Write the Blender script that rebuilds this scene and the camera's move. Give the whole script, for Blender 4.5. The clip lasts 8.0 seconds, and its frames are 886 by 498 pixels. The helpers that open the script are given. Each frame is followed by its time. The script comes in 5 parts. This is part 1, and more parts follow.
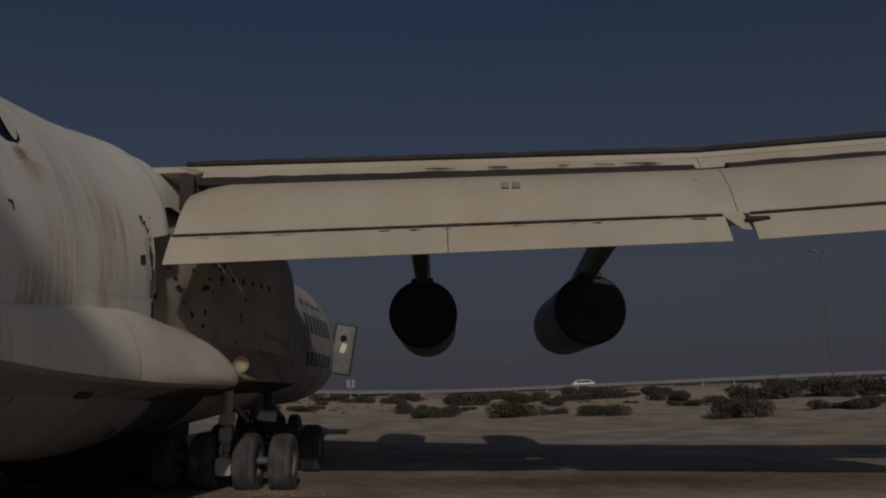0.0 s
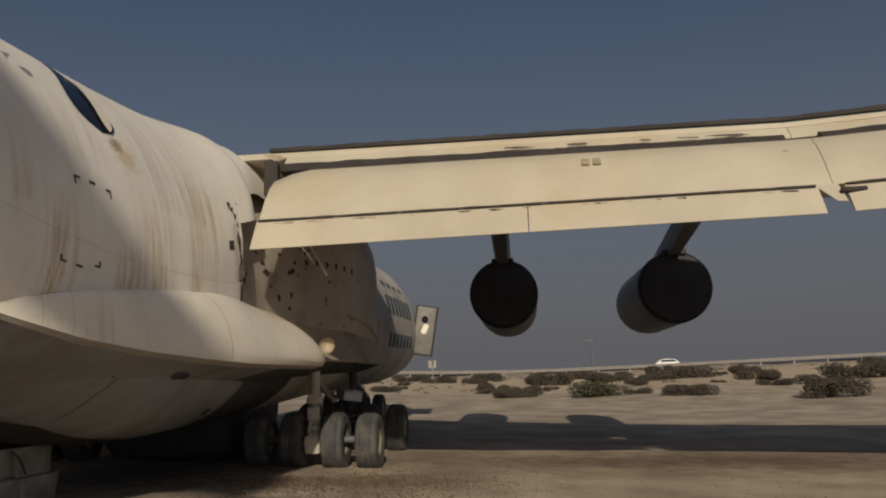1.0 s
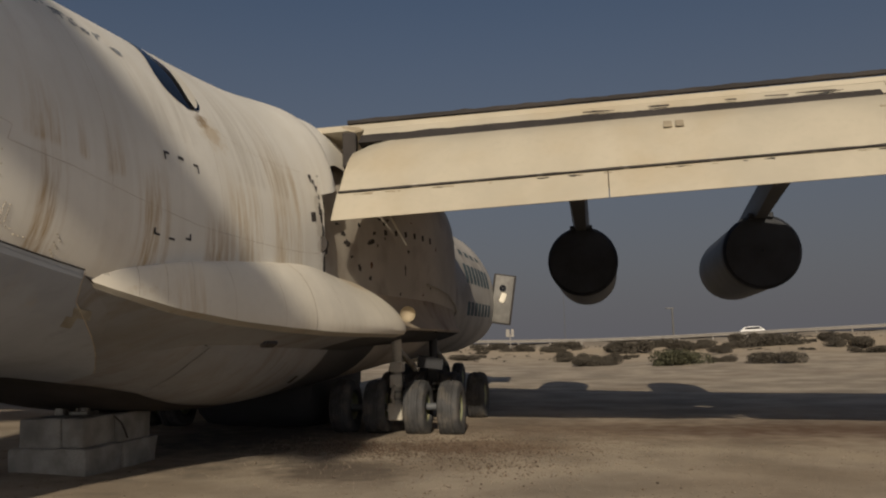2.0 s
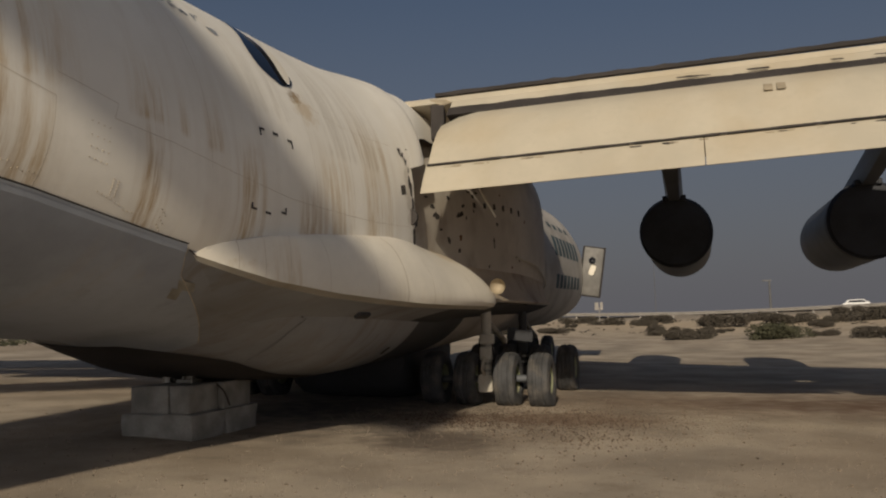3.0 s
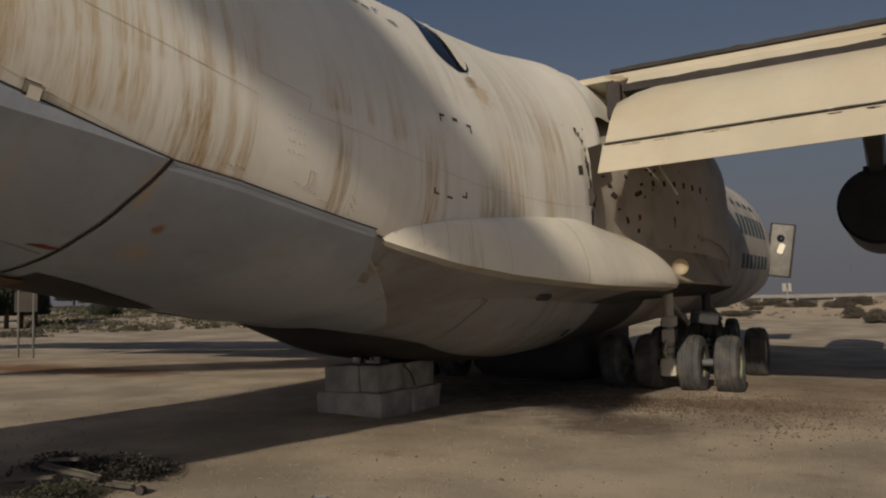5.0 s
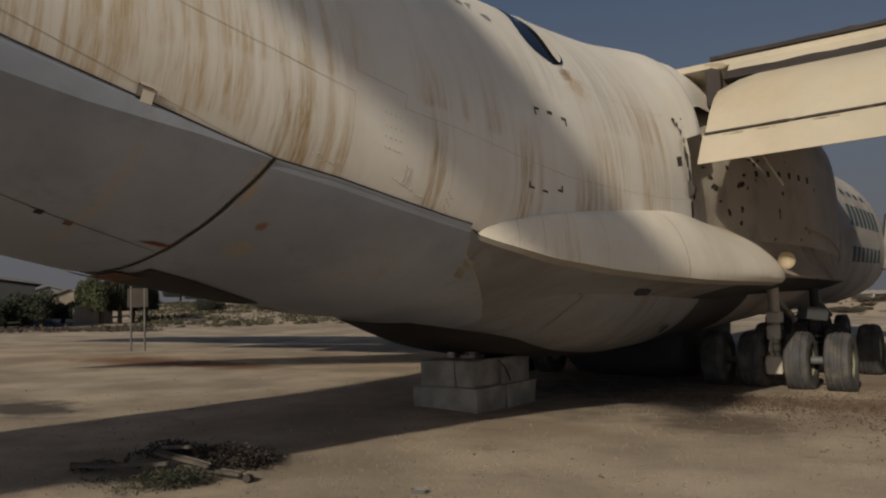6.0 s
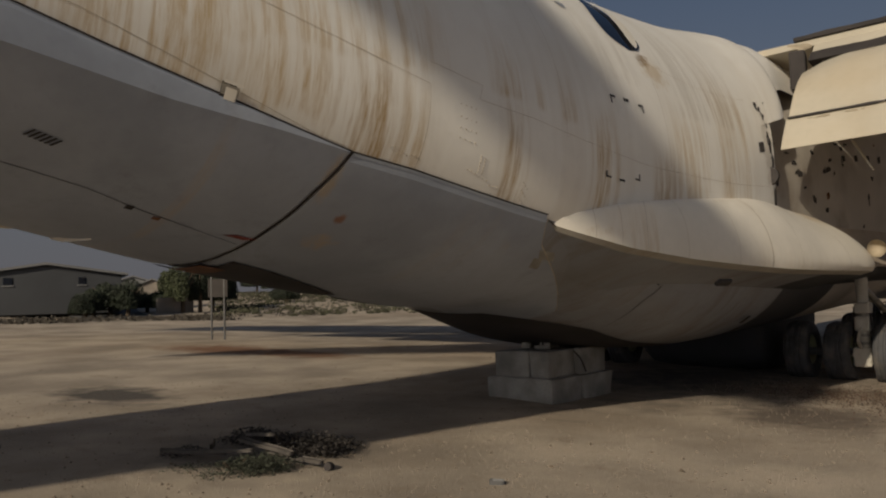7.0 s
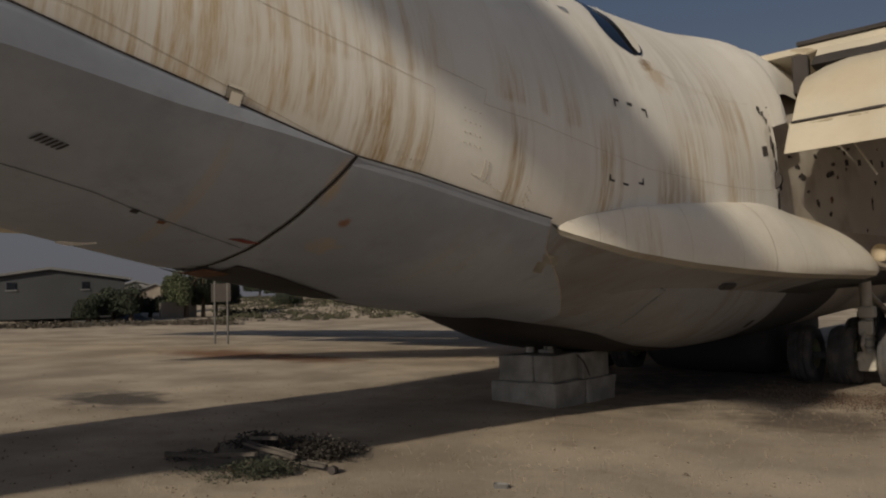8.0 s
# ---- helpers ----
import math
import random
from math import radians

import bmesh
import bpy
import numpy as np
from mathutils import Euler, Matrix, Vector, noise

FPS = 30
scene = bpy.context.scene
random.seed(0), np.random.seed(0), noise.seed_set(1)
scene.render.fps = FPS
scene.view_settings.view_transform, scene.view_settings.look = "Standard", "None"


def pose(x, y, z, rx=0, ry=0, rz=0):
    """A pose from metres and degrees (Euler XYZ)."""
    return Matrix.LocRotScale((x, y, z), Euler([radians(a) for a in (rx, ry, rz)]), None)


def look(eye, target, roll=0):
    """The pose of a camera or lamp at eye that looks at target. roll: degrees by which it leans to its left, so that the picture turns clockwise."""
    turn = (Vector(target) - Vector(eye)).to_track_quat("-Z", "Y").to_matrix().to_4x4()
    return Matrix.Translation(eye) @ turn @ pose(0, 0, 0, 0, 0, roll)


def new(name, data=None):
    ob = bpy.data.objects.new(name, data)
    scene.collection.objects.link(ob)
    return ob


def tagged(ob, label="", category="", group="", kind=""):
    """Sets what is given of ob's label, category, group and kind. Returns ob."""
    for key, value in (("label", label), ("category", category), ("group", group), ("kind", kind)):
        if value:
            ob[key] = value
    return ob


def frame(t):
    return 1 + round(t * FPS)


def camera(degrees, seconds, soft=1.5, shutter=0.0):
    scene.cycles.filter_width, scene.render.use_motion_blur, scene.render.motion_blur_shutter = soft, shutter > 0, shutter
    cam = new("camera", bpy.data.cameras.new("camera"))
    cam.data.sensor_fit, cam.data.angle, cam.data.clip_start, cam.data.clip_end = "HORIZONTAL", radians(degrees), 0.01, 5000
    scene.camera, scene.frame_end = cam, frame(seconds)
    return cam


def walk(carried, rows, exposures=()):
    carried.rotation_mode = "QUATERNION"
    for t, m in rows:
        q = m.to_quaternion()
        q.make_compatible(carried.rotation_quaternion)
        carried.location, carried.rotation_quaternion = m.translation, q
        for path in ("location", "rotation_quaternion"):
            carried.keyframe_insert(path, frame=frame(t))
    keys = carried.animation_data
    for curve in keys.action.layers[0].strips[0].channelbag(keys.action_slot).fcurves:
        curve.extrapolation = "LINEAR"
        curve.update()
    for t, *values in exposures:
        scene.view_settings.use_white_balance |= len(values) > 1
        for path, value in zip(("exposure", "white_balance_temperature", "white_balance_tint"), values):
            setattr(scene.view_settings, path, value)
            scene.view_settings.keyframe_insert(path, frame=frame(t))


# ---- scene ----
cam = camera(57.9, 8.0, soft=2.1)
PATH = [
    (0, (7.064, -11.991, 1.488), (7.064, -10.024, 1.846), -1.14),
    (0.5, (7.052, -12.005, 1.47), (6.95, -10.035, 1.803), -1.15),
    (1, (7.028, -11.989, 1.48), (6.832, -10.024, 1.795), -1.37),
    (1.5, (7.001, -11.988, 1.473), (6.717, -10.028, 1.757), -1.57),
    (3, (6.925, -11.976, 1.442), (6.327, -10.076, 1.627), -1.47),
    (3.5, (6.9, -11.98, 1.436), (6.213, -10.11, 1.61), -1.36),
    (4, (6.873, -11.977, 1.424), (6.094, -10.142, 1.582), -1.14),
    (4.5, (6.842, -11.99, 1.434), (5.957, -10.202, 1.582), -1.32),
    (5.8, (6.774, -12.04, 1.415), (5.635, -10.404, 1.575), -1.73),
    (6, (6.77, -12.028, 1.417), (5.592, -10.419, 1.569), -1.61),
    (6.5, (6.752, -12.051, 1.42), (5.477, -10.516, 1.56), -1.76),
    (7, (6.73, -12.06, 1.438), (5.414, -10.56, 1.568), -1.63),
    (7.5, (6.718, -12.065, 1.442), (5.398, -10.569, 1.58), -1.73),
    (8, (6.728, -12.077, 1.429), (5.408, -10.582, 1.571), -1.63),
]
walk(cam, [(t, look(eye, aim, roll)) for t, eye, aim, roll in PATH],
     exposures=((0, -1.55, 5420, 14), (0.2, -0.92, 5570, 13), (0.4, -0.40, 5760, 12), (0.6, -0.16, 5900, 11), (0.8, -0.12, 5980, 10), (1.0, -0.12, 6000, 10),
                (4.5, -0.14, 5980, 10), (8.0, -0.20, 5900, 10)))


# ---- world and sun: low, warm and hazy, behind the camera to starboard ----
SUN = Vector((0.33, -2.2, 1.0)).normalized()
world = bpy.data.worlds.new("world")
scene.world = world
world.use_nodes = True
wn = world.node_tree.nodes
sky = wn.new("ShaderNodeTexSky")
sky.sky_type = "NISHITA"
sky.sun_disc = False
sky.sun_elevation = math.asin(SUN.z)
sky.sun_rotation = math.atan2(SUN.x, SUN.y)
sky.air_density, sky.dust_density, sky.ozone_density = 1.0, 3.2, 1.4
wn["Background"].inputs["Strength"].default_value = 0.038
# dusty haze all round the horizon
wl = world.node_tree.links.new
coord, split, rise, haze = (wn.new("ShaderNode" + k) for k in ("TexCoord", "SeparateXYZ", "MapRange", "Mix"))
wl(coord.outputs["Generated"], split.inputs[0])
rise.interpolation_type = "SMOOTHSTEP"
rise.inputs["From Min"].default_value, rise.inputs["From Max"].default_value = -0.05, 0.58
rise.inputs["To Min"].default_value, rise.inputs["To Max"].default_value = 0.9, 0.0
wl(split.outputs["Z"], rise.inputs["Value"])
haze.data_type = "RGBA"
wl(rise.outputs["Result"], haze.inputs["Factor"])
wl(sky.outputs["Color"], haze.inputs["A"])
# the haze scatters forward, so it brightens towards the sun
near, clip, glow, hazy = (wn.new("ShaderNode" + k) for k in ("VectorMath", "Math", "Math", "VectorMath"))
near.operation, clip.operation, glow.operation, hazy.operation = "DOT_PRODUCT", "MAXIMUM", "MULTIPLY_ADD", "SCALE"
near.inputs[1].default_value = SUN
wl(coord.outputs["Generated"], near.inputs[0])
wl(near.outputs["Value"], clip.inputs[0])
clip.inputs[1].default_value = 0.0
wl(clip.outputs[0], glow.inputs[0])
glow.inputs[1].default_value, glow.inputs[2].default_value = 4.2, 1.0
hazy.inputs[0].default_value = (3.6, 3.34, 3.38)
wl(glow.outputs[0], hazy.inputs["Scale"])
wl(hazy.outputs["Vector"], haze.inputs["B"])
wl(haze.outputs["Result"], wn["Background"].inputs["Color"])
sun = new("sun", bpy.data.lights.new("sun", "SUN"))
sun.data.energy, sun.data.angle, sun.data.color = 3.7, radians(0.9), (1.0, 0.82, 0.58)
sun.matrix_world = look(SUN * 60, (0, 0, 0))


# ---- shape of the ground and of the aircraft's rear body ----
def smooth(a, b, v):
    k = min(1.0, max(0.0, (v - a) / (b - a)))
    return k * k * (3 - 2 * k)


def ground_z(x, y):
    """Height of the sand: it falls gently past the wheels and rises to the road and the far fields."""
    side = -0.30 * (1 - math.exp(-x / 6.0)) if x > 0 else 0.7 * (1 - math.exp(x / 20.0))
    fall = -0.0087 * (min(12.0, max(-16.0, y)) + 2.5)
    r = math.hypot(x, y)
    bank = 0.02 * (min(85.0, max(-5.0, x)) - 55) * smooth(45, 92, y)
    return side + fall + 2.9 * smooth(16, 112, r) + bank


# y, bottom, top, height of the greatest width, half width, fullness above, fullness below
AFT = [(-24.5, 4.75, 5.35, 5.05, 0.65, 2.0, 2.0), (-21, 4.15, 5.45, 4.75, 1.25, 2.0, 2.0), (-17, 3.55, 5.50, 4.40, 1.62, 2.0, 2.0),
       (-13, 2.82, 5.55, 4.00, 1.82, 2.0, 2.0), (-10, 2.26, 5.58, 3.62, 1.95, 2.0, 2.0), (-8, 1.85, 5.60, 3.30, 2.20, 2.0, 2.05),
       (-6, 1.55, 5.64, 3.02, 2.45, 2.0, 2.3), (-5, 1.41, 5.66, 2.93, 2.56, 2.02, 2.4), (-4, 1.34, 5.68, 2.86, 2.66, 2.05, 2.5), (-3, 1.05, 5.69, 2.82, 2.74, 2.1, 2.65),
       (-2, 0.78, 5.70, 2.80, 2.80, 2.2, 2.8), (-0.9, 0.66, 5.70, 2.80, 2.84, 2.5, 2.8), (0.2, 0.62, 5.74, 2.80, 2.86, 3.2, 2.8)]


def section(y):
    """The outline of the rear body at y, eased between the rows of AFT."""
    rows = AFT
    if y <= rows[0][0]:
        return rows[0][1:]
    if y >= rows[-1][0]:
        return rows[-1][1:]
    i = max(k for k in range(len(rows) - 1) if rows[k][0] <= y)
    p0, p1, p2, p3 = rows[max(0, i - 1)], rows[i], rows[i + 1], rows[min(len(rows) - 1, i + 2)]
    h = p2[0] - p1[0]
    u = (y - p1[0]) / h
    out = []
    for c in range(1, 7):
        m1 = (p2[c] - p0[c]) / (p2[0] - p0[0]) * h
        m2 = (p3[c] - p1[c]) / (p3[0] - p1[0]) * h
        out.append((2 * u**3 - 3 * u**2 + 1) * p1[c] + (u**3 - 2 * u**2 + u) * m1 + (3 * u**2 - 2 * u**3) * p2[c] + (u**3 - u**2) * m2)
    return out


def skin(y, angle, out=0.0):
    """A point on the rear body: angle in degrees from straight out to starboard, upwards; out: metres off the skin."""
    zb, zt, zc, a, nt, nb = section(y)
    c, s = math.cos(radians(angle)), math.sin(radians(angle))
    n, b = (nt, zt - zc) if s >= 0 else (nb, zc - zb)
    x = math.copysign(abs(c) ** (2 / n), c) * (a + out)
    z = zc + math.copysign(abs(s) ** (2 / n), s) * (b + out)
    return Vector((x, y, z))


# ---- materials ----
def material(name, colour, rough=0.7, metal=0.0, spread=0.15, scale=1.2, fine=40.0, bump=0.15, tint=None, tint_scale=0.5, tint_amount=0.5,
             streak=None, streak_amount=0.0, streak_size=5.0, grime=None, grime_low=0.5, depth=0.01):
    """A surface with two scales of variation, in world metres: colour, stains of the tint, streaks running down, and a fine bump."""
    m = bpy.data.materials.new(name)
    m.use_nodes = True
    nt = m.node_tree
    n, link = nt.nodes, nt.links.new
    bsdf = n["Principled BSDF"]
    geo = n.new("ShaderNodeNewGeometry")

    def tex(sc, detail=4.0, stretch=None, rough_=0.55):
        t = n.new("ShaderNodeTexNoise")
        t.inputs["Scale"].default_value, t.inputs["Detail"].default_value, t.inputs["Roughness"].default_value = sc, detail, rough_
        if stretch:
            mp = n.new("ShaderNodeMapping")
            mp.inputs["Scale"].default_value = stretch
            link(geo.outputs["Position"], mp.inputs["Vector"])
            link(mp.outputs["Vector"], t.inputs["Vector"])
        else:
            link(geo.outputs["Position"], t.inputs["Vector"])
        return t.outputs["Fac"]

    def ramp(sock, lo, hi):
        r = n.new("ShaderNodeMapRange")
        r.interpolation_type = "SMOOTHSTEP"
        r.inputs["From Min"].default_value, r.inputs["From Max"].default_value = lo, hi
        link(sock, r.inputs["Value"])
        return r.outputs["Result"]

    def times(a, b):
        q = n.new("ShaderNodeMath")
        q.operation = "MULTIPLY"
        link(a, q.inputs[0])
        if isinstance(b, float):
            q.inputs[1].default_value = b
        else:
            link(b, q.inputs[1])
        return q.outputs[0]

    def mix(fac, a, b):
        q = n.new("ShaderNodeMix")
        q.data_type = "RGBA"
        link(fac, q.inputs["Factor"])
        for sock, v in ((q.inputs["A"], a), (q.inputs["B"], b)):
            if isinstance(v, tuple):
                sock.default_value = (*v, 1)
            else:
                link(v, sock)
        return q.outputs["Result"]

    low = tuple(c * (1 - spread) for c in colour)
    high = tuple(min(1.0, c * (1 + spread)) for c in colour)
    colour_out = mix(ramp(tex(scale, 6.0), 0.3, 0.7), low, high)
    if spread:
        colour_out = mix(times(ramp(tex(fine, 3.0), 0.45, 0.75), 0.35), colour_out, tuple(c * (1 - 1.5 * spread) for c in colour))
    if tint:
        colour_out = mix(times(ramp(tex(tint_scale, 5.0), 0.46, 0.72), tint_amount), colour_out, tint)
    if streak:
        wide = ramp(tex(1.0, 2.0, (0.30, 0.55, 0.22)), 0.44, 0.62)
        thin = ramp(tex(1.0, 5.0, (streak_size * 0.3, streak_size, 0.16), 0.65), 0.44, 0.66)
        colour_out = mix(times(times(wide, thin), streak_amount), colour_out, streak)
    if grime:
        g = ramp(tex(2.2, 8.0, None, 0.7), grime_low, grime_low + 0.2)
        colour_out = mix(times(g, 0.6), colour_out, grime)
    link(colour_out, bsdf.inputs["Base Color"])
    bsdf.inputs["Roughness"].default_value, bsdf.inputs["Metallic"].default_value = rough, metal
    if bump:
        b = n.new("ShaderNodeBump")
        b.inputs["Strength"].default_value, b.inputs["Distance"].default_value = bump, depth
        link(tex(fine, 5.0), b.inputs["Height"])
        link(b.outputs["Normal"], bsdf.inputs["Normal"])
    return m


PAINT = material("weathered_white_paint", (0.77, 0.75, 0.69), 0.55, spread=0.05, scale=0.7, fine=9.0, bump=0.06, tint=(0.60, 0.57, 0.50), tint_scale=0.45, tint_amount=0.4,
                 streak=(0.36, 0.26, 0.14), streak_amount=0.13, streak_size=3.0)
# door paint holds the shade of its down-facing side: darker and bluer than the body
SHADED_DOOR_PAINT = material("weathered_shaded_door_paint", (0.32, 0.35, 0.405), 0.5, spread=0.11, scale=0.6, fine=8.0, bump=0.05, tint=(0.205, 0.23, 0.275), tint_scale=0.8, tint_amount=0.6, grime=(0.20, 0.215, 0.245), grime_low=0.54)
# underside paint: dirt streaks over a grey that carries the underside's shade
SHADED_UNDER_PAINT = material("dirty_shaded_underside_paint", (0.235, 0.245, 0.265), 0.55, spread=0.14, scale=0.7, fine=8.0, bump=0.05, tint=(0.16, 0.15, 0.14), tint_scale=0.9, tint_amount=0.6, streak=(0.15, 0.115, 0.08), streak_amount=0.5, streak_size=4.0)
# near-black colour stands for the deep shade round the wheel bays
BAY_SHADE_PAINT = material("bay_shade_black_paint", (0.040, 0.042, 0.048), 0.6, spread=0.2, scale=0.7, fine=8.0, bump=0.05, tint=(0.022, 0.021, 0.021), tint_scale=0.9, tint_amount=0.6)
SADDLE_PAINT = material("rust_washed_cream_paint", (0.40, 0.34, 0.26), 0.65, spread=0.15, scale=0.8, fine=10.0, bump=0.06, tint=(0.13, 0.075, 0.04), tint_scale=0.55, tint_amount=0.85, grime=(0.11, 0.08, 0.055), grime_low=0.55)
POD_PAINT = material("chalky_white_paint", (0.74, 0.70, 0.61), 0.6, spread=0.07, scale=0.9, fine=12.0, bump=0.06, tint=(0.44, 0.38, 0.29), tint_scale=0.7, tint_amount=0.45)
FLAP_PAINT = material("cream_flap_paint", (0.455, 0.415, 0.33), 0.6, spread=0.07, scale=0.8, fine=9.0, bump=0.05, tint=(0.40, 0.325, 0.21), tint_scale=0.55, tint_amount=0.5)
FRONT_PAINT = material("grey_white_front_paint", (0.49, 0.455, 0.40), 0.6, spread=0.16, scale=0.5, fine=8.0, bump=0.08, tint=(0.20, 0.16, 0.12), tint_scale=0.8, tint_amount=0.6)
CREW_PANEL = material("dull_grey_door_paint", (0.165, 0.16, 0.15), 0.6, spread=0.2, scale=2.5, fine=14.0, bump=0.08, tint=(0.10, 0.09, 0.08), tint_scale=3.0)
GREY_PAINT = material("nacelle_grey", (0.10, 0.108, 0.12), 0.55, spread=0.15, scale=1.0, fine=14.0, bump=0.08, tint=(0.05, 0.05, 0.052), tint_scale=0.8)
SOOT = material("sooty_metal", (0.018, 0.021, 0.029), 0.6, 0.3, spread=0.3, scale=2.0, fine=20.0)
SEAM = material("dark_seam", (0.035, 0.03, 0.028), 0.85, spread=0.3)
PALE_SEAM = material("dirty_seam", (0.42, 0.36, 0.27), 0.8, spread=0.25, scale=3.0)
BARE = material("bare_alloy", (0.45, 0.43, 0.38), 0.45, 0.6, spread=0.2, scale=3.0)
PRIMER = material("grey_primer_patch", (0.33, 0.28, 0.20), 0.7, spread=0.15, scale=3.0)
STEEL = material("dirty_steel", (0.30, 0.29, 0.26), 0.5, 0.5, spread=0.25, scale=4.0, grime=(0.12, 0.09, 0.06))
STRUT = material("strut_cream_paint", (0.52, 0.49, 0.42), 0.55, spread=0.15, scale=3.0, tint=(0.30, 0.24, 0.17), tint_scale=3.0, tint_amount=0.6)
RIM = material("green_rim_paint", (0.26, 0.28, 0.17), 0.6, spread=0.2, scale=4.0, tint=(0.30, 0.24, 0.15), tint_scale=3.0)
RUBBER = material("perished_rubber", (0.052, 0.053, 0.056), 0.85, spread=0.3, scale=4.0, fine=30.0, bump=0.3, tint=(0.17, 0.15, 0.125), tint_scale=3.5, tint_amount=0.5)
RUST = material("rust", (0.15, 0.07, 0.035), 0.9, spread=0.4, scale=8.0)
LITTER = material("dark_leaf_litter", (0.085, 0.055, 0.036), 0.9, spread=0.4, scale=8.0)
RED = material("faded_red", (0.20, 0.05, 0.04), 0.7, spread=0.2)
BLUE = material("faded_blue_paint", (0.05, 0.09, 0.11), 0.7, spread=0.25, scale=3.0)
FLAKED = material("flaked_slate_lettering", (0.22, 0.24, 0.27), 0.75, spread=0.3, scale=5.0)
INK = material("stencil_black", (0.05, 0.048, 0.05), 0.8, spread=0.2)
GLASSY = material("dark_glass", (0.010, 0.012, 0.018), 0.08, spread=0.0, bump=0.0)
CONCRETE = material("stained_concrete", (0.26, 0.25, 0.225), 0.9, spread=0.28, scale=2.5, fine=40.0, bump=0.5, grime=(0.20, 0.18, 0.16), grime_low=0.48)
ASPHALT = material("asphalt", (0.10, 0.098, 0.095), 0.9, spread=0.2, scale=0.3)
RAILING = material("galvanised_rail", (0.27, 0.255, 0.235), 0.6, 0.2, spread=0.1)
POST = material("grey_post_metal", (0.12, 0.12, 0.12), 0.6, 0.3, spread=0.2)
BUSH_A = material("dry_olive_leaf", (0.060, 0.060, 0.032), 0.8, spread=0.35, scale=6.0, bump=0.0)
BUSH_B = material("grey_brown_scrub", (0.070, 0.060, 0.046), 0.85, spread=0.35, scale=5.0, bump=0.0)
DRY_TWIG = material("dark_dry_twigs", (0.036, 0.031, 0.027), 0.9, spread=0.4, scale=9.0, bump=0.0)
GREEN_WEED = material("dull_green_weed", (0.045, 0.050, 0.032), 0.85, spread=0.4, scale=9.0, bump=0.0)
LEAF = material("dark_tree_leaf", (0.030, 0.038, 0.022), 0.8, spread=0.4, scale=2.0, bump=0.0)
LEAF_PALE = material("pale_tree_leaf", (0.060, 0.070, 0.032), 0.8, spread=0.4, scale=2.0, bump=0.0)
BARK = material("bark", (0.10, 0.075, 0.05), 0.9, spread=0.3)
WOOD = material("grey_driftwood", (0.085, 0.075, 0.065), 0.85, spread=0.3, scale=6.0, bump=0.4)
SHED = material("grey_sheet_metal", (0.050, 0.053, 0.058), 0.7, 0.2, spread=0.12, scale=0.4)
SHED_ROOF = material("pale_roof_sheet", (0.16, 0.16, 0.16), 0.6, 0.2, spread=0.12, scale=0.4)
WALL_PLASTER = material("sandy_plaster", (0.23, 0.20, 0.165), 0.9, spread=0.15, scale=0.6)
WHITE = material("white_enamel", (0.75, 0.75, 0.74), 0.35, spread=0.05)
STONE = material("sand_coloured_stone", (0.15, 0.118, 0.085), 0.9, spread=0.35, scale=12.0)


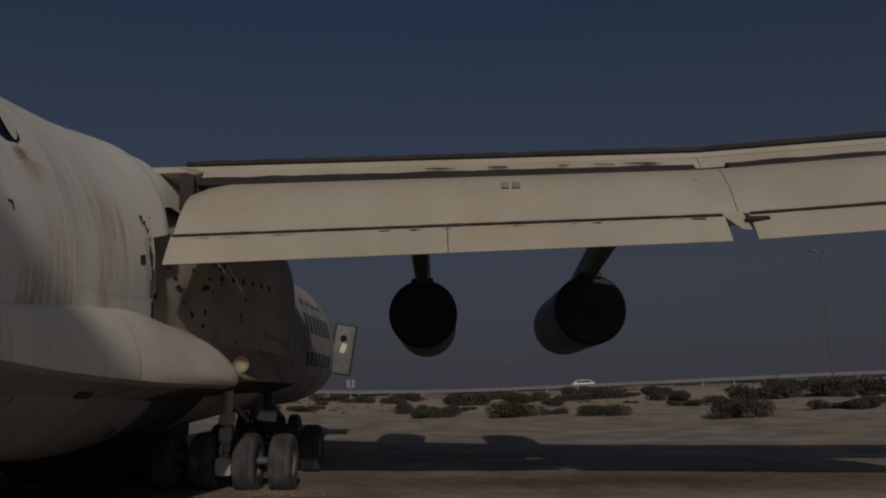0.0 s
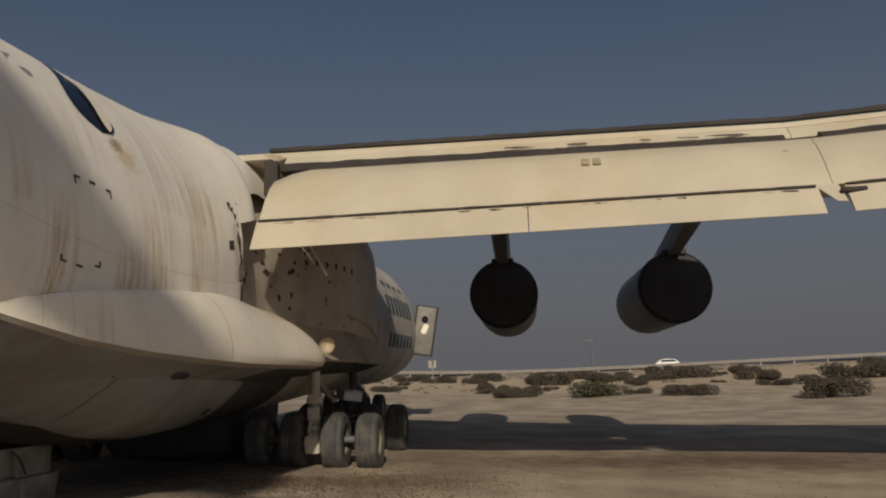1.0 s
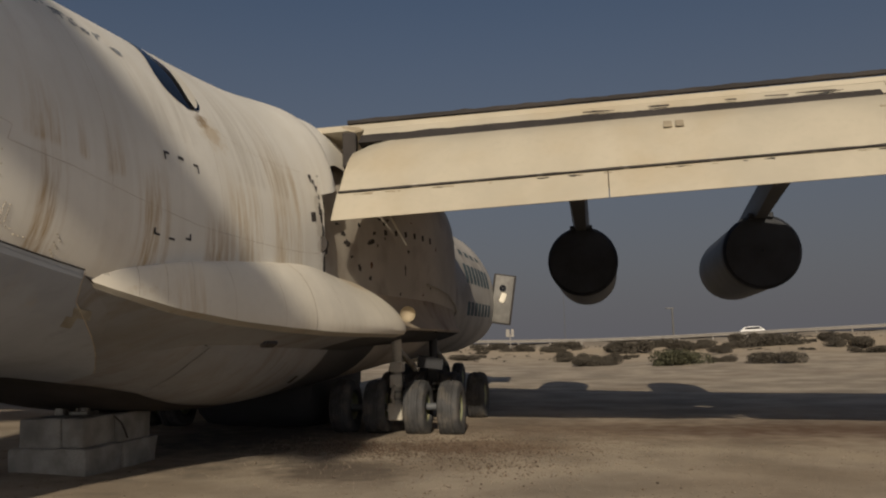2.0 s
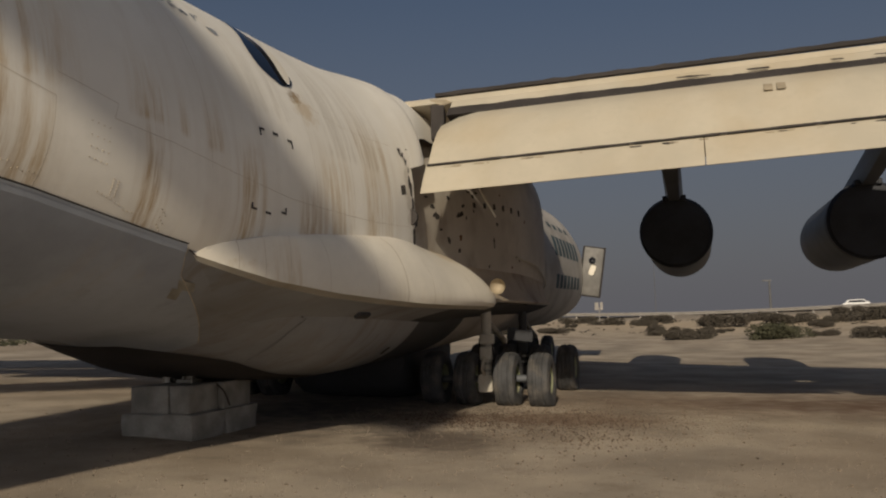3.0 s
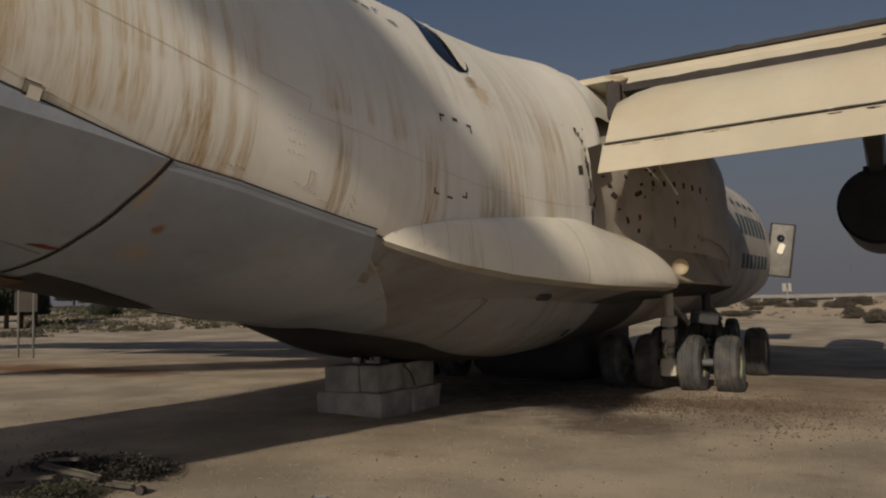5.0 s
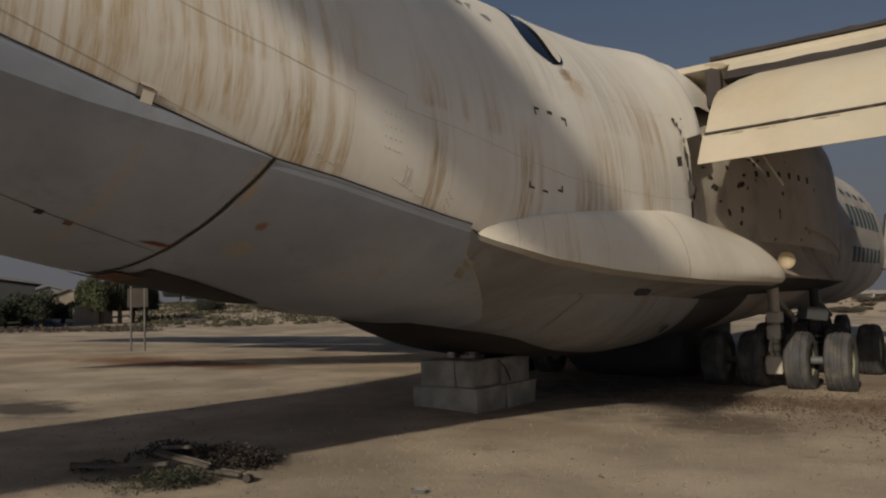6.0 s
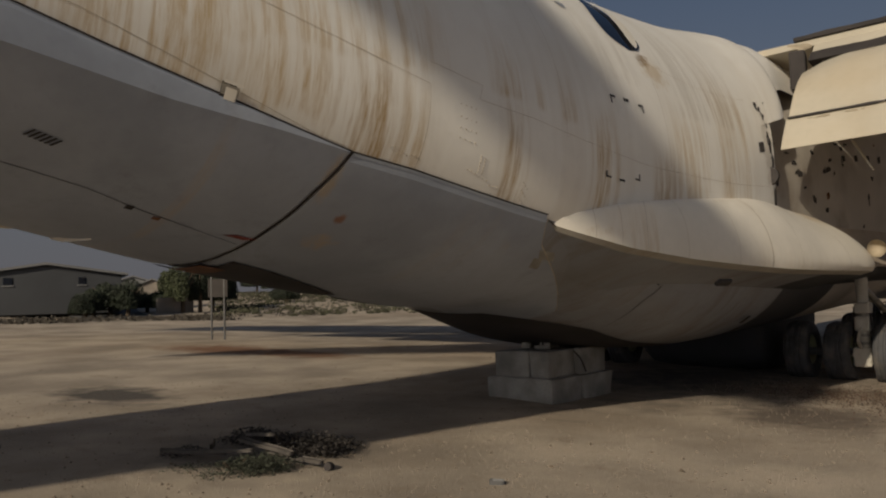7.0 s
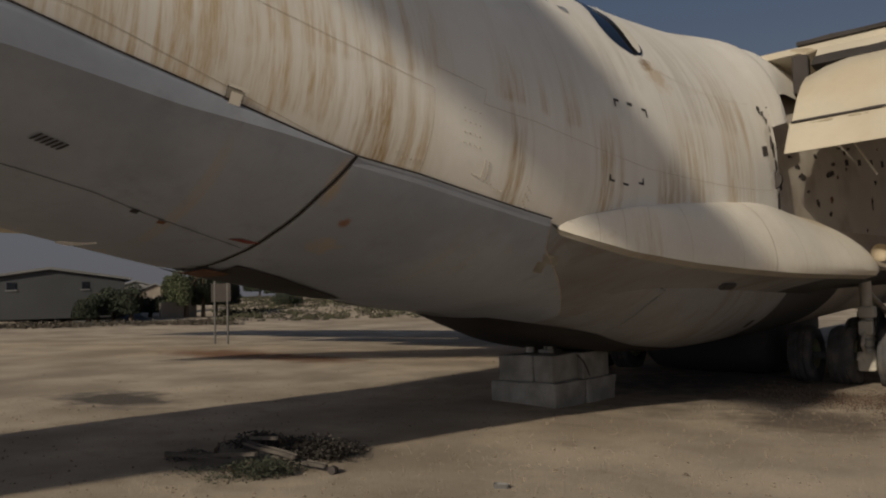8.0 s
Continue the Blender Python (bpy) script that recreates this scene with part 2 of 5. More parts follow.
def sand_material():
    m = material("desert_sand", (0.385, 0.325, 0.25), 0.95, spread=0.30, scale=0.5, fine=55.0, bump=0.9, tint=(0.27, 0.20, 0.13), tint_scale=0.16, tint_amount=0.42,
                 grime=(0.225, 0.175, 0.12), grime_low=0.53, depth=0.014)
    nt = m.node_tree
    n, link = nt.nodes, nt.links.new
    bsdf, geo = n["Principled BSDF"], n["Geometry"]
    last = bsdf.inputs["Base Color"].links[0].from_socket

    def stain_or_shade(centre, size, colour, amount, sharp=0.55):
        """A ragged stain or painted patch of shade: an ellipse broken up by noise."""
        nonlocal last
        mp = n.new("ShaderNodeVectorMath")
        mp.operation = "SUBTRACT"
        mp.inputs[1].default_value = centre
        link(geo.outputs["Position"], mp.inputs[0])
        sc = n.new("ShaderNodeVectorMath")
        sc.operation = "DIVIDE"
        sc.inputs[1].default_value = size
        link(mp.outputs[0], sc.inputs[0])
        ln = n.new("ShaderNodeVectorMath")
        ln.operation = "LENGTH"
        link(sc.outputs[0], ln.inputs[0])
        nz = n.new("ShaderNodeTexNoise")
        nz.inputs["Scale"].default_value, nz.inputs["Detail"].default_value = 2.6, 6.0
        link(geo.outputs["Position"], nz.inputs["Vector"])
        ad = n.new("ShaderNodeMath")
        ad.operation = "MULTIPLY_ADD"
        ad.inputs[1].default_value = 1.1
        link(nz.outputs["Fac"], ad.inputs[0])
        link(ln.outputs["Value"], ad.inputs[2])
        mr = n.new("ShaderNodeMapRange")
        mr.inputs["From Min"].default_value, mr.inputs["From Max"].default_value = 1.5, 1.5 - sharp
        mr.inputs["To Min"].default_value, mr.inputs["To Max"].default_value = 0.0, amount
        link(ad.outputs[0], mr.inputs["Value"])
        mx = n.new("ShaderNodeMix")
        mx.data_type = "RGBA"
        link(mr.outputs["Result"], mx.inputs["Factor"])
        link(last, mx.inputs["A"])
        mx.inputs["B"].default_value = (*colour, 1)
        last = mx.outputs["Result"]

    # dark lobe of the aircraft's cast shadow, laid into the sand colour
    stain_or_shade((3.4, -1.5, 0), (1.2, 1.4, 4), (0.10, 0.075, 0.055), 0.8)
    stain_or_shade((20, 66, 0), (95, 30, 60), (0.50, 0.40, 0.275), 0.85, 0.7)
    stain_or_shade((11.0, 5.0, 0), (12.0, 3.3, 4), (0.125, 0.07, 0.04), 0.95, 0.9)
    stain_or_shade((4.9, 1.6, 0), (2.0, 1.3, 4), (0.16, 0.09, 0.05), 0.7)
    # pool of shadow beyond the tail, coloured into the sand
    stain_or_shade((-4.9, -6.3, 0), (1.7, 0.95, 4), (0.06, 0.052, 0.045), 0.95)
    stain_or_shade((-12.2, 0.5, 0), (3.6, 1.6, 4), (0.17, 0.08, 0.035), 0.95)
    stain_or_shade((-9.2, 0.6, 0), (2.4, 1.2, 4), (0.15, 0.075, 0.035), 0.95)
    # shade under the belly, darkened into the sand
    stain_or_shade((0.6, 2.2, 0), (3.2, 6.0, 4), (0.05, 0.044, 0.04), 0.95, 0.8)
    stain_or_shade((0.2, -7.4, 0), (1.5, 1.5, 4), (0.14, 0.12, 0.10), 0.6)
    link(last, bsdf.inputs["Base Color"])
    return m


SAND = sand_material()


def stain_paint(m, streaks, blobs):
    """Adds rust runs (centre y, half width, bottom z, top z, amount, colour) and rust blooms (centre, size, amount, colour) to a paint."""
    nt = m.node_tree
    n, link = nt.nodes, nt.links.new
    bsdf, geo = n["Principled BSDF"], n["Geometry"]
    last = bsdf.inputs["Base Color"].links[0].from_socket
    xyz = n.new("ShaderNodeSeparateXYZ")
    link(geo.outputs["Position"], xyz.inputs[0])

    def ranged(sock, lo, hi, to=1.0):
        r = n.new("ShaderNodeMapRange")
        r.interpolation_type = "SMOOTHSTEP"
        r.inputs["From Min"].default_value, r.inputs["From Max"].default_value, r.inputs["To Max"].default_value = lo, hi, to
        link(sock, r.inputs["Value"])
        return r.outputs["Result"]

    def calc(op, a, b):
        q = n.new("ShaderNodeMath")
        q.operation = op
        for k, v in enumerate((a, b)):
            if isinstance(v, (int, float)):
                q.inputs[k].default_value = v
            else:
                link(v, q.inputs[k])
        return q.outputs[0]

    def noised(scale_vec, detail, rough_):
        mp, t = n.new("ShaderNodeMapping"), n.new("ShaderNodeTexNoise")
        mp.inputs["Scale"].default_value = scale_vec
        t.inputs["Scale"].default_value, t.inputs["Detail"].default_value, t.inputs["Roughness"].default_value = 1.0, detail, rough_
        link(geo.outputs["Position"], mp.inputs["Vector"])
        link(mp.outputs["Vector"], t.inputs["Vector"])
        return t.outputs["Fac"]

    def lay(fac, colour):
        nonlocal last
        mx = n.new("ShaderNodeMix")
        mx.data_type = "RGBA"
        link(fac, mx.inputs["Factor"])
        link(last, mx.inputs["A"])
        mx.inputs["B"].default_value = (*colour, 1)
        last = mx.outputs["Result"]

    runs = ranged(noised((0.3, 8.5, 0.6), 7.0, 0.68), 0.38, 0.60)
    grain = ranged(noised((2.0, 30.0, 3.2), 6.0, 0.72), 0.32, 0.68)
    wobble = noised((1.0, 1.5, 2.0), 4.0, 0.6)
    body = calc("MULTIPLY", runs, calc("ADD", calc("MULTIPLY", grain, 0.75), 0.25))
    for yc, half, zb, zt, amount, colour in streaks:
        away = calc("ABSOLUTE", calc("SUBTRACT", xyz.outputs["Y"], yc), 0)
        across = ranged(away, half * 1.15, half * 0.55)
        height = calc("ADD", xyz.outputs["Z"], calc("MULTIPLY", wobble, 0.35))
        up = ranged(height, zb + 0.12, zb + 0.22)
        down = ranged(height, zt + 0.5, zt - 0.3)
        lay(calc("MULTIPLY", calc("MULTIPLY", across, body), calc("MULTIPLY", calc("MULTIPLY", up, down), amount)), colour)
    ragged = noised((9.0, 9.0, 9.0), 6.0, 0.7)
    for centre, size, amount, colour in blobs:
        d, q, l = n.new("ShaderNodeVectorMath"), n.new("ShaderNodeVectorMath"), n.new("ShaderNodeVectorMath")
        d.operation, q.operation, l.operation = "SUBTRACT", "DIVIDE", "LENGTH"
        d.inputs[1].default_value, q.inputs[1].default_value = centre, size
        link(geo.outputs["Position"], d.inputs[0])
        link(d.outputs[0], q.inputs[0])
        link(q.outputs[0], l.inputs[0])
        lay(ranged(calc("ADD", l.outputs["Value"], calc("MULTIPLY", ragged, 1.6)), 1.75, 1.1, amount), colour)
    link(last, bsdf.inputs["Base Color"])


OCHRE, BROWN, DIRT = (0.45, 0.315, 0.14), (0.37, 0.245, 0.10), (0.36, 0.32, 0.26)
stain_paint(PAINT, [(-7.72, 0.42, 2.60, 3.35, 1.0, BROWN), (-8.45, 0.40, 2.85, 3.5, 0.95, OCHRE), (-9.4, 0.60, 3.0, 3.9, 0.9, OCHRE), (-10.4, 0.5, 3.1, 4.1, 0.8, OCHRE), (-7.25, 0.14, 2.50, 3.2, 0.8, OCHRE),
                    (-6.06, 0.17, 2.30, 3.2, 1.0, BROWN), (-6.14, 0.24, 3.30, 3.75, 1.0, OCHRE), (-5.70, 0.07, 3.25, 3.55, 0.9, OCHRE), (-5.28, 0.14, 3.22, 3.55, 1.0, OCHRE), (-4.72, 0.26, 2.35, 3.3, 1.0, OCHRE), (-3.55, 0.30, 2.45, 2.95, 1.0, BROWN),
                    (-2.9, 0.45, 2.5, 3.6, 0.7, OCHRE), (-1.7, 0.55, 2.6, 4.2, 0.7, OCHRE), (-8.0, 1.2, 3.35, 4.3, 0.6, OCHRE), (-4.2, 0.5, 3.8, 4.6, 0.35, DIRT), (-2.2, 1.0, 3.6, 4.8, 0.45, DIRT)],
            [((2.30, -3.42, 4.18), (0.20, 0.26, 0.17), 1.0, (0.19, 0.12, 0.05)), ((2.4, -3.3, 4.05), (0.3, 0.35, 0.28), 0.5, OCHRE), ((2.8, -0.6, 3.4), (0.3, 0.2, 0.9), 0.5, DIRT)])
stain_paint(SHADED_DOOR_PAINT, [(-8.8, 0.06, 2.0, 2.7, 0.35, OCHRE), (-6.2, 0.3, 1.7, 2.3, 0.3, DIRT)],
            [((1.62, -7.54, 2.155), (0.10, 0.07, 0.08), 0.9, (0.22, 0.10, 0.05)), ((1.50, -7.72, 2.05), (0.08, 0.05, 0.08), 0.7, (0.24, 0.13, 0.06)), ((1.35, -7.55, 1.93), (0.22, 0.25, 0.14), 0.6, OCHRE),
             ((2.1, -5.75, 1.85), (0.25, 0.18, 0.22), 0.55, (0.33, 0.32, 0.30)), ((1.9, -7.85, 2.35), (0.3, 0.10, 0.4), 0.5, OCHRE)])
stain_paint(POD_PAINT, [(-4.4, 0.4, 1.6, 2.3, 0.5, OCHRE), (-2.2, 0.2, 1.3, 1.9, 0.4, BROWN), (-1.0, 0.8, 1.3, 1.8, 0.45, OCHRE)],
            [((2.9, -5.0, 2.1), (0.5, 0.5, 0.12), 0.6, OCHRE), ((2.9, 0.9, 2.6), (0.7, 0.9, 0.25), 0.45, OCHRE)])


# ---- mesh helpers ----
def part(name, bm, mat, parent=None, label="", smooth_faces=False, sharp=None):
    """Links a bmesh as one mesh object under a thing or a part."""
    bmesh.ops.recalc_face_normals(bm, faces=bm.faces)
    me = bpy.data.meshes.new(name)
    bm.to_mesh(me)
    bm.free()
    me.materials.append(mat)
    if smooth_faces:
        me.polygons.foreach_set("use_smooth", [True] * len(me.polygons))
        me.set_sharp_from_angle(angle=radians(sharp or 40))
    ob = new(name, me)
    ob.parent = parent
    if label:
        tagged(ob, label)
    return ob


def thing(name, place, label, category, group="", kind=""):
    ob = new(name)
    ob.location = place
    bpy.context.view_layer.update()
    return tagged(ob, label, category, group, kind)


def box(bm, size, m=Matrix(), bevel=0.0):
    made = bmesh.ops.create_cube(bm, size=1.0, matrix=m @ Matrix.Diagonal((*size, 1)))["verts"]
    if bevel:
        edges = list({e for v in made for e in v.link_edges})
        bmesh.ops.bevel(bm, geom=edges, offset=bevel, segments=2, profile=0.5, affect="EDGES")
    return bm


def tube(bm, a, b, r1, r2=None, sides=12):
    a, b = Vector(a), Vector(b)
    q = (b - a).to_track_quat("Z", "Y").to_matrix().to_4x4()
    bmesh.ops.create_cone(bm, cap_ends=True, segments=sides, radius1=r1, radius2=r1 if r2 is None else r2, depth=(b - a).length,
                          matrix=Matrix.Translation((a + b) / 2) @ q)
    return bm


def rings(bm, loops, closed=True, caps=True):
    """Skins a row of point loops."""
    rows = [[bm.verts.new(p) for p in loop] for loop in loops]
    k = len(rows[0])
    for a, b in zip(rows, rows[1:]):
        for i in range(k if closed else k - 1):
            j = (i + 1) % k
            bm.faces.new((a[i], a[j], b[j], b[i]))
    if caps and closed:
        bm.faces.new(rows[0])
        bm.faces.new(rows[-1])
    return bm


def spun(bm, profile, m=Matrix(), sides=28):
    """Turns a profile of (radius, height) round z."""
    loops = [[m @ Vector((r * math.cos(2 * math.pi * i / sides), r * math.sin(2 * math.pi * i / sides), h)) for i in range(sides)] for r, h in profile]
    return rings(bm, loops, caps=False)


def prism(bm, outline, depth_vector):
    d = Vector(depth_vector)
    rings(bm, [[Vector(p) for p in outline], [Vector(p) + d for p in outline]])
    return bm


# ---- the ground: one sheet to the horizon ----
def ground_sheet():
    bm = bmesh.new()
    radii = [0.0] + [0.35 * i for i in range(1, 86)] + [30 * 1.11 ** i for i in range(1, 48)]
    sides = 168
    rows = []
    for r in radii:
        row = []
        for i in range(sides):
            a = 2 * math.pi * i / sides
            x, y = 2 + r * math.cos(a), -3 + r * math.sin(a)
            z = ground_z(x, y)
            if r < 200:
                z += 0.018 * noise.noise((x * 0.9, y * 0.9, 0)) 
                z += (0.10 + 0.35 * smooth(30, 60, r)) * noise.noise((x * 0.13, y * 0.13, 9)) * smooth(20, 34, r)
            row.append(bm.verts.new((x, y, z)))
        rows.append(row)
    for a, b in zip(rows, rows[1:]):
        for i in range(sides):
            j = (i + 1) % sides
            bm.faces.new((a[i], a[j], b[j], b[i]))
    bmesh.ops.remove_doubles(bm, verts=rows[0], dist=0.0001)
    ob = part("ground", bm, SAND, smooth_faces=True, sharp=180)
    return tagged(ob, "pale desert sand with tyre dust, brown stains, dark patches of painted shade and ripples", "ground", kind="structure")


ground_sheet()


def strip(bm, points, width, lift):
    """A ribbon laid on the ground along a line."""
    left, right = [], []
    for i, (x, y) in enumerate(points):
        ax, ay = points[max(0, i - 1)]
        bx, by = points[min(len(points) - 1, i + 1)]
        n = Vector((-(by - ay), bx - ax)).normalized() * width / 2
        left.append(bm.verts.new((x + n.x, y + n.y, ground_z(x, y) + lift)))
        right.append(bm.verts.new((x - n.x, y - n.y, ground_z(x, y) + lift)))
    for i in range(len(points) - 1):
        bm.faces.new((left[i], left[i + 1], right[i + 1], right[i]))
    return bm


# the highway behind the bushes and the lane to the sheds
ROAD_Y = 92.0
bm = strip(bmesh.new(), [(x, ROAD_Y + 40) for x in range(-260, 261, 10)], 56, 0.25)
tagged(part("road", bm, ASPHALT), "grey asphalt highway on a low sand bank", "road", kind="structure")
bm = strip(bmesh.new(), [(-36 - i * 1.6, 9.5 + 0.55 * i + 0.012 * i * i) for i in range(26)], 4.5, 0.05)
tagged(part("lane", bm, ASPHALT), "worn asphalt lane leading past the sheds", "road", kind="structure")


# ---- the abandoned cargo aircraft; its nose points along +y ----
plane = thing("cargo_aircraft", (0, 0, 0), "abandoned rust-streaked white cargo aircraft resting on flat tyres", "aircraft")


def aft_body():
    """The rear body as a shell with thickness, cut off raggedly at its front edge by the wing root."""
    bm = bmesh.new()
    ys = [-24.5 + 0.35 * i for i in range(68)] + [-0.68, -0.42]
    loops = []
    n = 96
    for y in ys:
        loop = []
        for i in range(n):
            a = 360 * i / n
            yy = y
            if y == ys[-1]:
                yy += 0.16 * noise.noise((0.15 * i, 3.3, 0)) + 0.10 * noise.noise((0.6 * i, 7.1, 0))
            loop.append(skin(yy, a))
        loops.append(loop)
    rings(bm, loops, caps=False)
    bm.faces.new(bm.verts[:n])
    ob = part("rear_body", bm, PAINT, plane, "white rear body streaked with ochre rust", True, 60)
    return ob


aft_body()


def ribbon(name, pts, width, mat, parent=plane, lift=0.004, label=""):
    """A narrow band on the rear body along (y, angle) points."""
    bm = bmesh.new()
    fine = []
    for (y0, a0), (y1, a1) in zip(pts, pts[1:]):
        k = max(2, int(math.hypot((y1 - y0) / 0.12, (a1 - a0) / 3)))
        fine += [(y0 + (y1 - y0) * i / k, a0 + (a1 - a0) * i / k) for i in range(k)]
    fine.append(pts[-1])
    mid = [skin(y, a, lift(y, a) if callable(lift) else lift) for y, a in fine]
    left, right = [], []
    for i, p in enumerate(mid):
        along = (mid[min(len(mid) - 1, i + 1)] - mid[max(0, i - 1)]).normalized()
        y, a = fine[i]
        normal = (skin(y, a, 0.1) - skin(y, a)).normalized()
        sidev = along.cross(normal).normalized() * width / 2
        left.append(bm.verts.new(p + sidev))
        right.append(bm.verts.new(p - sidev))
    for i in range(len(mid) - 1):
        bm.faces.new((left[i], left[i + 1], right[i + 1], right[i]))
    return part(name, bm, mat, parent, label)


def patch(name, y0, y1, a0, a1, mat, lift=0.005, parent=plane, label="", steps=4, slant=0.0, round_=False):
    """A piece of sheet lying on the rear body between two stations and two angles."""
    bm = bmesh.new()
    rows = []
    for i in range(steps + 1):
        u = i / steps
        row = []
        for j in range(steps + 1):
            v = j / steps
            uu, vv = u, v
            if round_:
                s, t = 2 * u - 1, 2 * v - 1
                uu, vv = (s * math.sqrt(1 - t * t / 2) + 1) / 2, (t * math.sqrt(1 - s * s / 2) + 1) / 2
            row.append(bm.verts.new(skin(y0 + (y1 - y0) * uu + slant * (vv - 0.5), a0 + (a1 - a0) * vv, lift(y0 + (y1 - y0) * uu, a0 + (a1 - a0) * vv) if callable(lift) else lift)))
        rows.append(row)
    for a, b in zip(rows, rows[1:]):
        for j in range(steps):
            bm.faces.new((a[j], a[j + 1], b[j + 1], b[j]))
    return part(name, bm, mat, parent, label, True)


def arc(a):
    """The curved split between the two doors."""
    return float(np.interp(a, [-90, -72.3, -56.1, -39.4, -24.3], [-8.05, -8.05, -8.01, -7.92, -7.78]))


# cargo doors: petal door aft of the arc, side door ahead of it, both a few millimetres proud of the body
def door_sheet(name, edge_low, edge_high, y0, y1, mat, label, lift=0.012, steps=40, crease=None, cut=0):
    bm = bmesh.new()
    rows = []
    for i in range(steps + 1):
        y = y0 + (y1 - y0) * i / steps
        a0, a1 = edge_low(y), edge_high(y)
        angles = [a0 + (a1 - a0) * j / 24 for j in range(25)]
        if crease:
            c = min(a1 - 0.4, crease(y))
            angles = [a0 + (c - a0) * j / 19 for j in range(20)] + [c + (a1 - c) * j / 5 for j in range(1, 6)]
        row = []
        for j, a in enumerate(angles):
            out = lift * min(1, j, 24 - j)
            if crease:
                width = a1 - angles[19]
                peak = 0.013 * width
                out += peak * ((a1 - a) / width if j >= 19 else max(0.0, 1 - (angles[19] - a) / 38))
            at = y
            if cut:
                at += (arc(a) + 7.78) * (i / steps if cut > 0 else 1 - i / steps) ** 4
            if cut < 0:
                at += door_lean(a) * (i / steps) ** 1.5
            row.append(bm.verts.new(skin(at, a, out)))
        rows.append(row)
    for a, b in zip(rows, rows[1:]):
        for j in range(24):
            bm.faces.new((a[j], a[j + 1], b[j + 1], b[j]))
    return part(name, bm, mat, plane, label, True, 14)


def seam_angle(y):
    return float(np.interp(y, [-16, -10.3, -9.7, -8.9, -8.2, -7.76, -7.15, -5.46], [-12, -16.7, -19.0, -21.2, -23.2, -24.3, -23.4, -24.1]))


def crease_angle(y):
    return float(np.interp(y, [-16, -10.3, -9.27, -8.42, -7.8], [-32, -26.1, -26.5, -24.9, -24.6]))


def on_petal(y, a):
    """How far off the body the petal door's face stands, with a little more for what lies on it."""
    width = max(0.4, seam_angle(y) - crease_angle(y))
    return 0.019 + 0.013 * width * max(0.0, 1 - (crease_angle(y) - a) / 38)


door_sheet("petal_door", lambda y: -125, seam_angle, -16, -7.80, SHADED_DOOR_PAINT, "petal cargo door with louvres, grey-white paint darkened with shade", crease=crease_angle, cut=1)
door_sheet("belly_panel", lambda y: -112, lambda y: -26 + 10 * smooth(-5.0, -4.2, y), -5.44, -0.45, SHADED_UNDER_PAINT, "dirty belly skin above the concrete block, shade in its grey paint")
def door_lean(a):
    """How far the side door's leading edge runs forward of its top corner."""
    return float(np.interp(a, [-90, -71, -58, -47, -36, -29, -24], [2.15, 1.90, 1.24, 0.70, 0.16, 0.04, 0.0]))


door_sheet("side_door", lambda y: -100, seam_angle, -7.76, -5.46, SHADED_DOOR_PAINT, "lower door panel with rust spots, grey-white paint darkened with shade", lift=0.018, cut=-1)
ribbon("door_edge", [(-5.46 + door_lean(a), a) for a in (-25, -29, -36, -47, -58, -71)], 0.010, PALE_SEAM, lift=0.021)
ribbon("belly_seam", [(-5.42, -26), (-5.0, -31), (-3.98, -37.5), (-3.02, -39.2)], 0.014, SEAM, lift=0.018)
ribbon("belly_seam", [(-2.96, -39), (-2.96, -49), (-2.78, -64), (-2.66, -71)], 0.012, SEAM, lift=0.018)
patch("scuffed_patch", -5.22, -4.98, -38, -42, STEEL, 0.020, slant=0.10, steps=3)
patch("scuffed_patch", -5.20, -5.06, -42, -47, STEEL, 0.020, slant=0.08, steps=3)
ribbon("door_seam", [(-16, -12), (-10.3, -16.7), (-9.7, -19.0), (-8.9, -21.2), (-8.2, -23.2), (-7.76, -24.3), (-7.15, -23.4), (-5.46, -24.1)], 0.014, SEAM, lift=0.014)
ribbon("door_gap", [(-7.78, -24.3), (-7.92, -39.4), (-8.01, -56.1), (-8.05, -72.3), (-8.05, -90)], 0.034, SEAM, lift=0.016)
ribbon("lower_seam", [(-12.5, -52), (-9.45, -58.8), (-9.03, -61.7), (-8.1, -66)], 0.006, SEAM, lift=on_petal)
ribbon("panel_seam", [(-12, 14), (-8.74, 5.9), (-7.12, 2.2)], 0.004, PALE_SEAM)
ribbon("panel_seam", [(-12, -8), (-9.89, -12.5), (-8.14, -22.8), (-7.8, -23.6)], 0.004, PALE_SEAM)
ribbon("panel_seam", [(-7.12, 2.2), (-7.16, -23.4)], 0.004, PALE_SEAM)
ribbon("panel_seam", [(-6.55, 2.8), (-5.85, 3.0), (-5.0, 1.5), (-4.0, 0.2), (-2.0, 0.5), (-0.7, 0.8)], 0.004, PALE_SEAM)
ribbon("panel_seam", [(-6.55, 2.8), (-6.5, 6.0), (-7.1, 7.0)], 0.004, PALE_SEAM)
for y in (-5.35, -3.45, -2.5, -1.3):
    ribbon("frame_seam", [(y, 88), (y - 0.02, 45), (y, 1)], 0.004, PALE_SEAM)
ribbon("panel_seam", [(-3.3, 27), (-2.4, 24), (-1.0, 22)], 0.004, PALE_SEAM)

# stencilled corner marks of the rescue panel
for y, a, flip in ((-4.51, 14.4, 1), (-3.89, 14.0, -1), (-4.74, -5.8, 2), (-4.12, -4.3, -2)):
    s = 1 if flip > 0 else -1
    v = -1 if abs(flip) == 1 else 1
    patch("corner_mark", y, y + s * 0.026, a, a + v * 2.0, INK, 0.006, steps=2)
    patch("corner_mark", y, y + s * 0.095, a, a + v * 0.6, INK, 0.007, steps=2)
patch("dash_mark", -4.26, -4.16, 14.5, 13.7, INK, 0.006, steps=2)
